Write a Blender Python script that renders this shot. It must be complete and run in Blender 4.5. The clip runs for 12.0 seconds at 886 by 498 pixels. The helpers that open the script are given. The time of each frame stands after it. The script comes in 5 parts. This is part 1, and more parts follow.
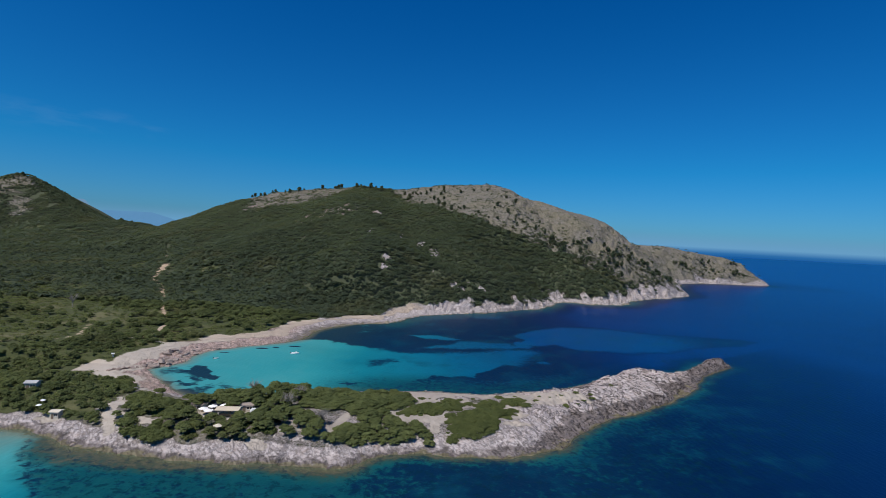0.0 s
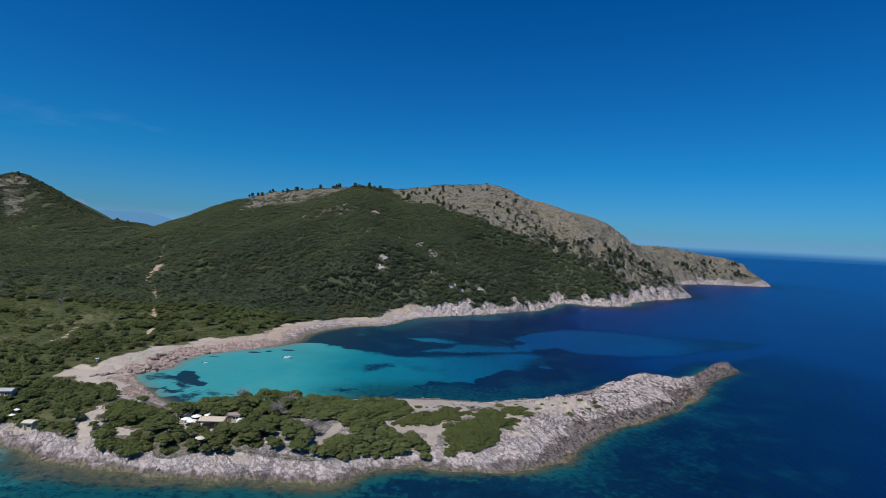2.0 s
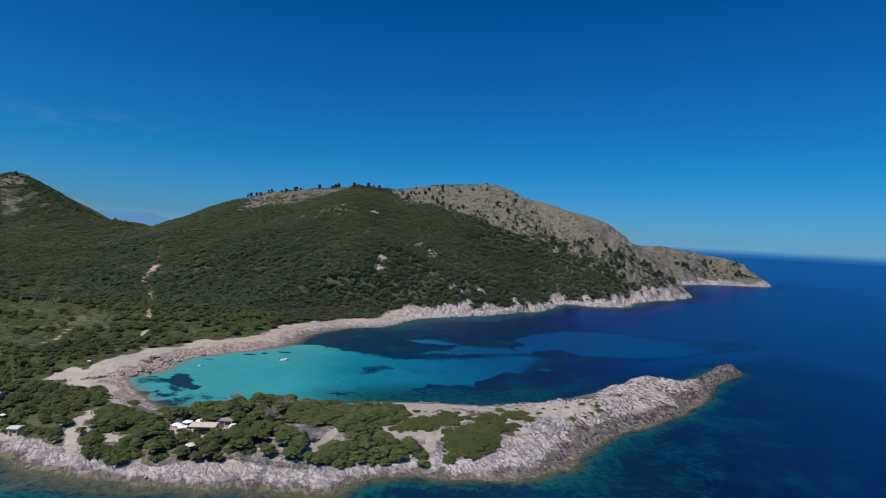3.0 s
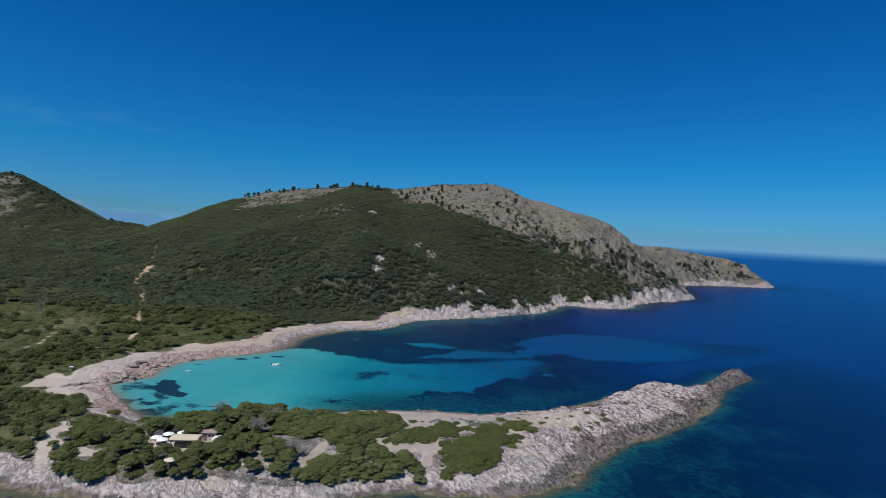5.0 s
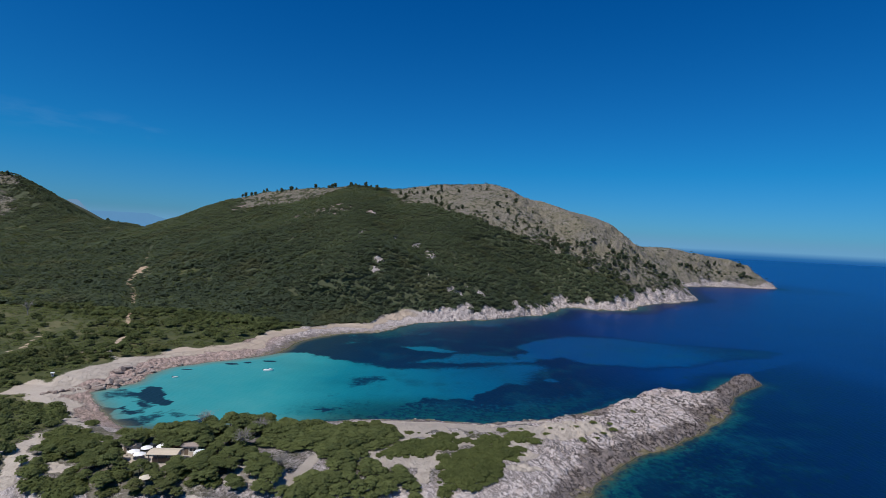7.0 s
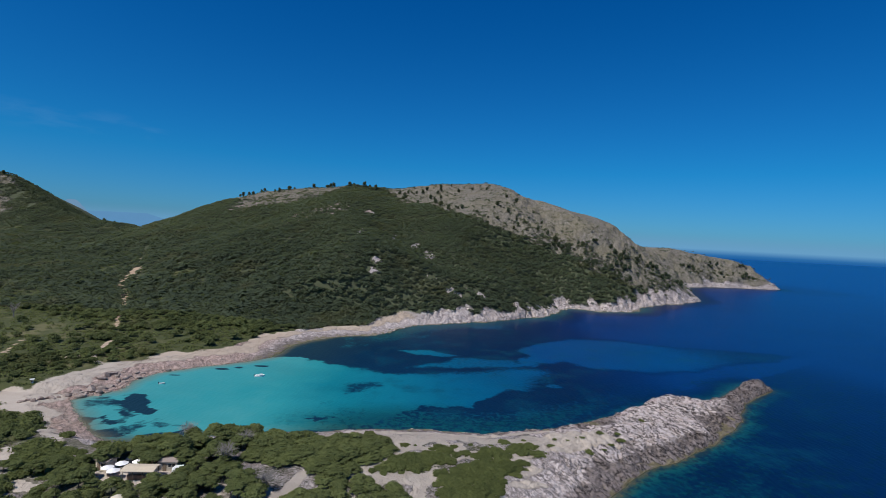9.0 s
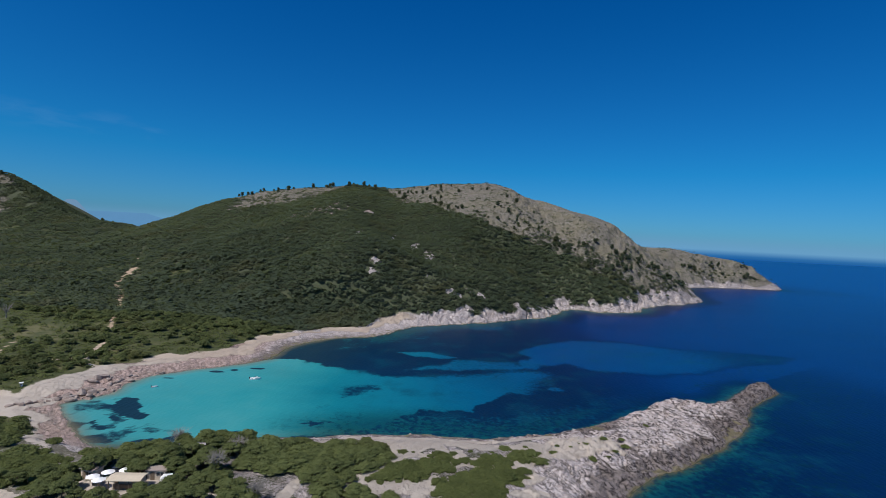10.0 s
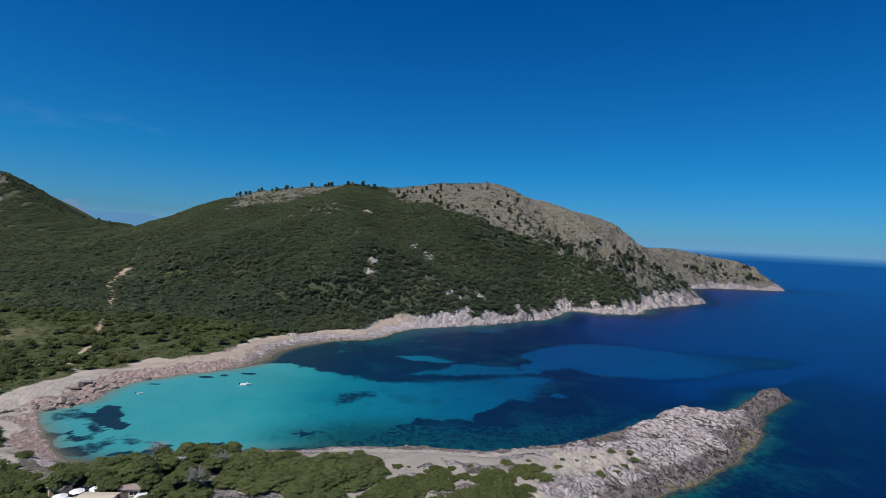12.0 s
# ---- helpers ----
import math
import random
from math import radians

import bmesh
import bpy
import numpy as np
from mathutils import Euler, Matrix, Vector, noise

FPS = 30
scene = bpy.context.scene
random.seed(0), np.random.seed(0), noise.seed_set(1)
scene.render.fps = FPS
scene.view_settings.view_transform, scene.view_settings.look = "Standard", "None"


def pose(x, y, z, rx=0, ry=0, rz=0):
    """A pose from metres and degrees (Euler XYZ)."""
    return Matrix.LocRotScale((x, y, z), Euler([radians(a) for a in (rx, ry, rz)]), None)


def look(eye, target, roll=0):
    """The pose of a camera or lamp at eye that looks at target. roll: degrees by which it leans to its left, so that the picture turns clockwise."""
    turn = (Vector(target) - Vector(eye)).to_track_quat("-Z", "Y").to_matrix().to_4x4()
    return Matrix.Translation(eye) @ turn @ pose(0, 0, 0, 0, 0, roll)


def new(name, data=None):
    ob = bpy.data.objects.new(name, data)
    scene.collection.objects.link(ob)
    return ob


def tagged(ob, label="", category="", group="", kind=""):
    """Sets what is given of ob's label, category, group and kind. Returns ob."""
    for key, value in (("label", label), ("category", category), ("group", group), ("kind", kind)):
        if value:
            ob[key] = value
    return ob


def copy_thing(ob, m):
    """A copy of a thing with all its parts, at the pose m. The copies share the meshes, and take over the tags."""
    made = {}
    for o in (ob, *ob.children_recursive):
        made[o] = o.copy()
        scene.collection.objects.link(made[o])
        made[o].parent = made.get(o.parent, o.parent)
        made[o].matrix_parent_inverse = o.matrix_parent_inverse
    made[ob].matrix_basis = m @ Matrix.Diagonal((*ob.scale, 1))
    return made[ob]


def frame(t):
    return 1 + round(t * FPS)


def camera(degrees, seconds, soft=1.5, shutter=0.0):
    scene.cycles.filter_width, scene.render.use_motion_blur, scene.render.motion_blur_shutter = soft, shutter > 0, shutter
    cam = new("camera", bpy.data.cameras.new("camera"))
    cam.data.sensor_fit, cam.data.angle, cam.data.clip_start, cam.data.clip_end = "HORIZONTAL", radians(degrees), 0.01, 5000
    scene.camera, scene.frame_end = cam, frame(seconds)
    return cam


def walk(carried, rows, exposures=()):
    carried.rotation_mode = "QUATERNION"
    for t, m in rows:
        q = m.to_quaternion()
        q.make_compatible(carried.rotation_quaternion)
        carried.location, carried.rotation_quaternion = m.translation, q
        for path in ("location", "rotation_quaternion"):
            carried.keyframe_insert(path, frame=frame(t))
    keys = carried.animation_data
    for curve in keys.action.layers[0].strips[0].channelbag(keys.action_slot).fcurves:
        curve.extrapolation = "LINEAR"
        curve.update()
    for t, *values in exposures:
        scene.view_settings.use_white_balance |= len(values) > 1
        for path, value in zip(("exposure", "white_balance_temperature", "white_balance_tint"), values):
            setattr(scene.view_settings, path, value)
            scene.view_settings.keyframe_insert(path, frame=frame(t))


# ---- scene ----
cam = camera(80.92, 12.0, soft=0.7)
# seconds, eye, target, lean
PATH = [
    (0, (0.00, 0.00, 65.00), (10.5, 999.6, 40.0), 2.93),
    (1, (0.34, 4.67, 64.96), (11.4, 1004.3, 40.2), 2.95),
    (2, (0.68, 9.34, 64.92), (12.2, 1009.0, 40.5), 2.95),
    (3, (1.02, 14.01, 64.88), (13.0, 1013.6, 40.8), 2.96),
    (4, (1.36, 18.69, 64.84), (13.7, 1018.3, 41.2), 2.96),
    (5, (1.71, 23.37, 64.81), (14.3, 1023.0, 41.6), 2.96),
    (6, (2.05, 28.05, 64.77), (14.8, 1027.7, 41.9), 2.97),
    (7, (2.40, 32.74, 64.74), (15.3, 1032.4, 42.3), 2.97),
    (8, (2.75, 37.43, 64.71), (15.7, 1037.1, 42.6), 2.97),
    (9, (3.10, 42.12, 64.67), (16.1, 1041.8, 42.8), 2.98),
    (10, (3.45, 46.82, 64.64), (16.3, 1046.5, 43.0), 2.99),
    (11, (3.80, 51.52, 64.62), (16.5, 1051.2, 43.2), 3.01),
    (12, (4.16, 56.22, 64.59), (16.7, 1055.9, 43.2), 3.03),
]
walk(cam, [(t, look(eye, target, roll)) for t, eye, target, roll in PATH])

# ---- light ----
SUN_TURN, SUN_HEIGHT = -138.0, 57.0     # degrees from +y towards +x, and above the horizon
sun_way = Vector((math.sin(radians(SUN_TURN)) * math.cos(radians(SUN_HEIGHT)),
                  math.cos(radians(SUN_TURN)) * math.cos(radians(SUN_HEIGHT)), math.sin(radians(SUN_HEIGHT))))
sun = new("sun", bpy.data.lights.new("sun", "SUN"))
sun.data.energy, sun.data.angle, sun.data.color = 4.4, radians(0.5), (1.0, 0.975, 0.93)
sun.matrix_world = look(sun_way * 900, (0, 0, 0))

world = bpy.data.worlds.new("sky")
scene.world = world
world.use_nodes = True
wt = world.node_tree
sky = wt.nodes.new("ShaderNodeTexSky")
sky.sky_type, sky.sun_disc = "NISHITA", False
sky.sun_elevation, sky.sun_rotation = radians(SUN_HEIGHT), radians(SUN_TURN)
sky.altitude, sky.air_density, sky.dust_density, sky.ozone_density = 60, 1.0, 0.3, 3.0
FAR_SEA, SEA_HAZE, CIRRUS = (.05, .95, 3.5, 1), (1.6, 4.0, 6.6, 1), (2.6, 4.6, 7.2, 1)
# deep blue overhead, paler in the haze over the sea
way = wt.nodes.new("ShaderNodeTexCoord")
rise = wt.nodes.new("ShaderNodeSeparateXYZ")
wt.links.new(way.outputs["Generated"], rise.inputs[0])
haze = wt.nodes.new("ShaderNodeValToRGB")
haze.color_ramp.elements[0].color = (.20, .50, 1.0, 1)
haze.color_ramp.elements[1].color = (.005, .38, .92, 1)
for pos, col in ((.03, (.17, .53, 1.0, 1)), (.13, (.055, .55, 1.0, 1)), (.42, (.006, .46, 1.0, 1))):
    haze.color_ramp.elements.new(pos).color = col
wt.links.new(rise.outputs[2], haze.inputs[0])


def sky_mix(kind, fac, a, b):
    n = wt.nodes.new("ShaderNodeMix")
    n.data_type, n.blend_type = "RGBA", kind
    for k, v in ((0, fac), (6, a), (7, b)):
        if isinstance(v, bpy.types.NodeSocket):
            wt.links.new(v, n.inputs[k])
        else:
            n.inputs[k].default_value = v
    return n.outputs[2]


def sky_range(v, low, high):
    n = wt.nodes.new("ShaderNodeMapRange")
    n.interpolation_type = "SMOOTHSTEP"
    wt.links.new(v, n.inputs["Value"])
    n.inputs["From Min"].default_value, n.inputs["From Max"].default_value = low, high
    return n.outputs[0]


air = sky_mix("MULTIPLY", 1.0, sky.outputs[0], haze.outputs[0])
# the horizon dissolves in sea haze: distant water, then a pale band, then clear air
band = wt.nodes.new("ShaderNodeValToRGB")
band.color_ramp.elements[0].color = FAR_SEA
band.color_ramp.elements[1].color = SEA_HAZE
band.color_ramp.elements.new(.45).color = (.30, 1.75, 4.6, 1)
lift = wt.nodes.new("ShaderNodeMapRange")
wt.links.new(rise.outputs[2], lift.inputs["Value"])
lift.inputs["From Min"].default_value, lift.inputs["From Max"].default_value = -.0135, .004
wt.links.new(lift.outputs[0], band.inputs[0])
air = sky_mix("MIX", sky_range(rise.outputs[2], .03, .0), air, band.outputs[0])
# thin wisps of cirrus
stretch = wt.nodes.new("ShaderNodeMapping")
stretch.inputs["Scale"].default_value = (14, 14, 60)
wt.links.new(way.outputs["Generated"], stretch.inputs[0])
cirrus = wt.nodes.new("ShaderNodeTexNoise")
cirrus.inputs["Scale"].default_value, cirrus.inputs["Detail"].default_value = 1.0, 5
wt.links.new(stretch.outputs[0], cirrus.inputs["Vector"])
veil = wt.nodes.new("ShaderNodeMath")
veil.operation = "MULTIPLY"
wt.links.new(sky_range(cirrus.outputs["Fac"], .50, .75), veil.inputs[0])
wt.links.new(sky_mix("MULTIPLY", 1.0, sky_range(rise.outputs[2], .125, .145), sky_mix("MULTIPLY", 1.0, sky_range(rise.outputs[2], .18, .155), sky_range(rise.outputs[0], -.44, -.48))), veil.inputs[1])
veil_soft = wt.nodes.new("ShaderNodeMath")
veil_soft.operation = "MULTIPLY"
wt.links.new(veil.outputs[0], veil_soft.inputs[0])
veil_soft.inputs[1].default_value = .07
air = sky_mix("MIX", veil_soft.outputs[0], air, CIRRUS)
wt.links.new(air, wt.nodes["Background"].inputs["Color"])
wt.nodes["Background"].inputs["Strength"].default_value = 0.085

# ---- materials ----
def shader(name):
    m = bpy.data.materials.new(name)
    m.use_nodes = True
    m.node_tree.nodes.clear()
    return m, m.node_tree


def put(nt, kind, values=(), **props):
    """A node with its properties set; values: pairs of input and number, colour or socket."""
    n = nt.nodes.new("ShaderNode" + kind)
    if "data_type" in props:
        n.data_type = props["data_type"]
    if "blend_type" in props:
        n.blend_type = props["blend_type"]
    if "operation" in props:
        n.operation = props["operation"]
    if "use_clamp" in props:
        n.use_clamp = props["use_clamp"]
    if "interpolation_type" in props:
        n.interpolation_type = props["interpolation_type"]
    if "attribute_name" in props:
        n.attribute_name = props["attribute_name"]
    if "vector_type" in props:
        n.vector_type = props["vector_type"]
    for k, v in dict(values).items():
        if isinstance(v, bpy.types.NodeSocket):
            nt.links.new(v, n.inputs[k])
        else:
            n.inputs[k].default_value = v
    return n


def noise_of(nt, where, scale, detail=4.0, rough=0.55, warp=0.0):
    return put(nt, "TexNoise", {"Vector": where, "Scale": scale, "Detail": detail, "Roughness": rough, "Distortion": warp}).outputs["Fac"]


def calc(nt, op, a, b=0.0, clamp=False):
    return put(nt, "Math", {0: a, 1: b}, operation=op, use_clamp=clamp).outputs[0]


def ease(nt, v, low, high):
    """0 below low, 1 above high, or the other way round."""
    n = put(nt, "MapRange", {"Value": v, "From Min": low, "From Max": high}, interpolation_type="SMOOTHSTEP")
    return n.outputs[0]


def blend(nt, fac, a, b, mode="MIX"):
    def col(v):
        return v if isinstance(v, bpy.types.NodeSocket) else (*v, 1)
    n = put(nt, "Mix", {0: fac, 6: col(a), 7: col(b)}, data_type="RGBA", blend_type=mode)
    return n.outputs[2]


def ramp(nt, fac, stops):
    n = put(nt, "ValToRGB", {0: fac})
    el = n.color_ramp.elements
    el[0].position, el[0].color = stops[0][0], (*stops[0][1], 1)
    el[1].position, el[1].color = stops[-1][0], (*stops[-1][1], 1)
    for pos, col in stops[1:-1]:
        el.new(pos).color = (*col, 1)
    return n.outputs[0]


def finish(nt, colour, rough, bump=None, strength=0.5, distance=0.2, **more):
    values = {"Base Color": colour if isinstance(colour, bpy.types.NodeSocket) else (*colour, 1), "Roughness": rough}
    values.update(more)
    if bump is not None:
        values["Normal"] = put(nt, "Bump", {"Height": bump, "Strength": strength, "Distance": distance}).outputs[0]
    p = put(nt, "BsdfPrincipled", values)
    out = put(nt, "OutputMaterial", {0: p.outputs[0]})
    return p, out


def ground_material():
    m, nt = shader("limestone_sand_and_scrub")
    where = put(nt, "NewGeometry").outputs["Position"]
    z = put(nt, "SeparateXYZ", {0: where}).outputs[2]
    cover = put(nt, "Attribute", attribute_name="cover").outputs["Color"]
    rgb = put(nt, "SeparateColor", {0: cover})
    fine, mid = noise_of(nt, where, 1.6, 6, .65), noise_of(nt, where, .28, 5, .6)
    broad, grit = noise_of(nt, where, .03, 4), noise_of(nt, where, 7.0, 3, .7)
    # strata: the coordinates stretched along the beds, which dip seaward
    beds = put(nt, "Mapping", {"Vector": where, "Rotation": (.0, .0, -1.05), "Scale": (3.0, 1.0, .8)}, vector_type="TEXTURE").outputs[0]
    strata = noise_of(nt, beds, .5, 7, .7, .4)
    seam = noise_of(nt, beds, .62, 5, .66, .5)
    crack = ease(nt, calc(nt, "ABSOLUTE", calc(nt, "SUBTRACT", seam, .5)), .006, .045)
    lump = noise_of(nt, where, 1.0, 7, .72)
    tone = calc(nt, "ADD", calc(nt, "MULTIPLY", strata, .34), calc(nt, "MULTIPLY", lump, .66))
    rock = ramp(nt, tone, [(.32, (.225, .182, .164)), (.42, (.43, .362, .335)), (.52, (.56, .482, .455)), (.64, (.68, .60, .572))])
    east = ease(nt, put(nt, "SeparateXYZ", {0: where}).outputs[0], 10.0, 60.0)
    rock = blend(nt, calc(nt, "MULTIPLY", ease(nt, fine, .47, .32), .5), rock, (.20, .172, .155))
    # cracks go near-black: crevice stain plus the shade inside them, put into colour
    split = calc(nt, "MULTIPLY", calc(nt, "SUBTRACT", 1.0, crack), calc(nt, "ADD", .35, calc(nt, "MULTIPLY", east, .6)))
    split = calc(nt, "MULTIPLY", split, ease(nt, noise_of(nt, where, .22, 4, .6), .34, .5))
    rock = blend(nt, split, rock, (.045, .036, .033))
    rock = blend(nt, calc(nt, "MULTIPLY", ease(nt, mid, .5, .72), .35), rock, (.46, .35, .29))
    # black lichen belt above the water, ochre weed at the waterline
    tip = ease(nt, put(nt, "SeparateXYZ", {0: where}).outputs[0], 116.0, 142.0)
    lift = calc(nt, "ADD", z, calc(nt, "MULTIPLY", calc(nt, "SUBTRACT", mid, .5), 3.2))
    high = calc(nt, "SUBTRACT", calc(nt, "SUBTRACT", lift, calc(nt, "MULTIPLY", tip, 2.4)), calc(nt, "MULTIPLY", calc(nt, "SUBTRACT", calc(nt, "MULTIPLY", east, 1.9), .3), 1.0))
    belt = calc(nt, "MULTIPLY", ease(nt, high, 1.6, .9), ease(nt, fine, .2, .4))
    belt = calc(nt, "MULTIPLY", belt, ease(nt, put(nt, "SeparateXYZ", {0: where}).outputs[1], 420.0, 320.0))
    ruddy = calc(nt, "MULTIPLY", ease(nt, put(nt, "SeparateXYZ", {0: where}).outputs[0], -78.0, -92.0), ease(nt, put(nt, "SeparateXYZ", {0: where}).outputs[1], 186.0, 198.0))
    bare = calc(nt, "SUBTRACT", 1.0, calc(nt, "MULTIPLY", ruddy, .85))
    rock = blend(nt, calc(nt, "MULTIPLY", calc(nt, "MULTIPLY", belt, .9), bare), rock, (.36, .345, .34), "MULTIPLY")
    rock = blend(nt, calc(nt, "MULTIPLY", ruddy, .8), rock, (.88, .72, .64), "MULTIPLY")
    rock = blend(nt, calc(nt, "MULTIPLY", calc(nt, "MULTIPLY", ease(nt, lift, .55, .1), .75), bare), rock, (.21, .18, .095))
    sand = blend(nt, mid, (.36, .30, .25), (.50, .435, .37))
    sand = blend(nt, calc(nt, "MULTIPLY", ease(nt, grit, .5, .7), .35), sand, (.34, .28, .22))
    inland = ease(nt, put(nt, "SeparateXYZ", {0: where}).outputs[1], 262.0, 300.0)
    clay = ease(nt, put(nt, "SeparateXYZ", {0: where}).outputs[0], -140.0, -175.0)
    sand = blend(nt, calc(nt, "MULTIPLY", clay, .8), sand, blend(nt, mid, (.24, .17, .11), (.46, .36, .25)))
    sand = blend(nt, calc(nt, "MULTIPLY", inland, .9), sand, (1.0, .93, .86), "MULTIPLY")
    grass = blend(nt, mid, (.046, .055, .020), (.090, .092, .037))
    grass = blend(nt, ease(nt, fine, .52, .64), grass, (.045, .058, .02))
    grass = blend(nt, calc(nt, "MULTIPLY", ease(nt, noise_of(nt, where, .35, 5, .7), .48, .58), .75), grass, (.05, .062, .024))
    grass = blend(nt, calc(nt, "MULTIPLY", ease(nt, broad, .5, .65), .5), grass, (.19, .165, .085))
    litter = blend(nt, noise_of(nt, where, .4, 5, .7), (.045, .055, .032), (.085, .090, .047))
    grass = blend(nt, put(nt, "Attribute", attribute_name="cover").outputs["Alpha"], grass, litter)
    dry = blend(nt, fine, (.092, .078, .057), (.160, .138, .110))
    dry = blend(nt, calc(nt, "MULTIPLY", ease(nt, lump, .5, .57), .65), dry, (.38, .345, .31))
    dry = blend(nt, ease(nt, grit, .58, .68), dry, (.10, .10, .05))
    tufts = noise_of(nt, where, .5, 3, .7)
    dry = blend(nt, calc(nt, "MULTIPLY", ease(nt, tufts, .56, .64), .7), dry, (.075, .078, .04))
    coarse, clod = noise_of(nt, where, .09, 6, .72), noise_of(nt, where, .3, 4, .7)
    dry = blend(nt, calc(nt, "MULTIPLY", ease(nt, clod, .50, .62), .75), dry, (.190, .166, .145))
    dry = blend(nt, calc(nt, "MULTIPLY", ease(nt, coarse, .50, .60), .55), dry, (.095, .085, .056))
    dry = blend(nt, calc(nt, "MULTIPLY", ease(nt, noise_of(nt, where, .2, 5, .75), .55, .61), .9), dry, (.05, .056, .03))
    dry = blend(nt, calc(nt, "MULTIPLY", ease(nt, broad, .46, .62), .3), dry, (.17, .145, .085))

    def weight(s, amount):
        v = calc(nt, "ADD", s, calc(nt, "MULTIPLY", calc(nt, "SUBTRACT", fine, .5), amount))
        return ease(nt, v, .38, .62)
    colour = blend(nt, weight(rgb.outputs[2], .5), grass, dry)
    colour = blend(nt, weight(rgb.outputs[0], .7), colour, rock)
    colour = blend(nt, weight(rgb.outputs[1], .8), colour, sand)
    relief = calc(nt, "ADD", calc(nt, "MULTIPLY", strata, .5), calc(nt, "MULTIPLY", lump, .8))
    relief = calc(nt, "ADD", relief, calc(nt, "MULTIPLY", crack, .35))
    stony = calc(nt, "MULTIPLY", weight(rgb.outputs[0], .7), calc(nt, "SUBTRACT", 1.0, calc(nt, "MULTIPLY", weight(rgb.outputs[1], .8), .7)))
    scree = calc(nt, "MULTIPLY", calc(nt, "MULTIPLY", calc(nt, "ADD", coarse, calc(nt, "MULTIPLY", clod, .6)), 1.6), weight(rgb.outputs[2], .5))
    relief = calc(nt, "ADD", calc(nt, "MULTIPLY", relief, calc(nt, "ADD", .12, calc(nt, "MULTIPLY", stony, .88))), scree)
    finish(nt, colour, .92, relief, .9, 1.1, **{"Specular IOR Level": .2})
    return m


def water_material():
    m, nt = shader("sea_water")
    where = put(nt, "NewGeometry").outputs["Position"]
    depth = put(nt, "Attribute", attribute_name="depth").outputs["Fac"]
    bed = put(nt, "Attribute", attribute_name="bed").outputs["Fac"]
    fine, mid, broad = noise_of(nt, where, .9, 4), noise_of(nt, where, .11, 5, .6), noise_of(nt, where, .02, 3)
    shoal = put(nt, "Attribute", attribute_name="shoal").outputs["Fac"]
    d = calc(nt, "ADD", depth, calc(nt, "MULTIPLY", calc(nt, "SUBTRACT", mid, .5), .8))
    d = calc(nt, "ADD", d, calc(nt, "MULTIPLY", calc(nt, "MULTIPLY", calc(nt, "SUBTRACT", noise_of(nt, where, .5, 7, .7), .5), 4.5), shoal))
    f = calc(nt, "DIVIDE", d, 20.0, True)
    sand = ramp(nt, f, [(0.0, (.16, .19, .15)), (.035, (.085, .22, .205)), (.065, (.054, .265, .268)), (.10, (.025, .235, .25)), (.15, (.006, .165, .205)), (.27, (.0012, .085, .165)),
                        (.42, (.0006, .043, .142)), (.8, (.0005, .018, .082)), (1.0, (.0008, .025, .112))])
    weed = ramp(nt, f, [(0.0, (.11, .105, .065)), (.05, (.011, .033, .045)), (.16, (.0025, .022, .052)), (.4, (.0008, .012, .045)),
                        (.8, (.0005, .016, .078)), (1.0, (.0008, .025, .112))])
    edge = calc(nt, "ADD", bed, calc(nt, "MULTIPLY", calc(nt, "SUBTRACT", noise_of(nt, where, .42, 6, .7), .5), put(nt, "Attribute", attribute_name="mottle").outputs["Fac"]))
    teal = ramp(nt, f, [(0.0, (.095, .088, .058)), (.04, (.050, .064, .046)), (.08, (.018, .068, .062)), (.15, (.005, .070, .080)), (.24, (.003, .050, .068)), (.38, (.0015, .034, .060)), (.5, (.001, .015, .054))])
    colour = blend(nt, ease(nt, edge, .3, .7), weed, blend(nt, shoal, sand, teal))
    fleck = calc(nt, "MULTIPLY", ease(nt, noise_of(nt, where, .33, 8, .72, .3), .535, .565), ease(nt, noise_of(nt, where, .05, 3), .38, .5))
    colour = blend(nt, calc(nt, "MULTIPLY", calc(nt, "MULTIPLY", fleck, shoal), .6), colour, (.0016, .019, .034))
    hue = ease(nt, noise_of(nt, where, .06, 5, .65), .48, .72)
    colour = blend(nt, calc(nt, "MULTIPLY", hue, calc(nt, "MULTIPLY", calc(nt, "MULTIPLY", .6, ease(nt, depth, 15.0, 6.0)), ease(nt, depth, 2.2, 4.0))), colour, (.003, .052, .085))
    colour = blend(nt, calc(nt, "MULTIPLY", ease(nt, broad, .4, .7), .25), colour, blend(nt, .5, colour, (.0, .0, .0)))
    # open-sea blue; paints in the haze and grazing light towards the horizon
    colour = blend(nt, calc(nt, "MULTIPLY", ease(nt, depth, 25.0, 140.0), .9), colour, (.0002, .042, .172))
    waves = put(nt, "TexWave", {"Vector": where, "Scale": .12, "Distortion": 9.0, "Detail": 3.0, "Detail Scale": 1.6}).outputs["Fac"]
    ripple = calc(nt, "ADD", calc(nt, "MULTIPLY", waves, .5), calc(nt, "MULTIPLY", noise_of(nt, where, 1.3, 4, .6), .7))
    p, out = finish(nt, colour, .32, ripple, .22, .2, IOR=1.16, **{"Specular IOR Level": .2})
    clear = put(nt, "BsdfTransparent", {0: (.72, .92, .88, 1)})
    solid = ease(nt, depth, -.1, .6)
    mix = put(nt, "MixShader", {0: calc(nt, "ADD", .22, calc(nt, "MULTIPLY", solid, .78), True), 1: clear.outputs[0], 2: p.outputs[0]})
    nt.links.new(mix.outputs[0], out.inputs[0])
    return m


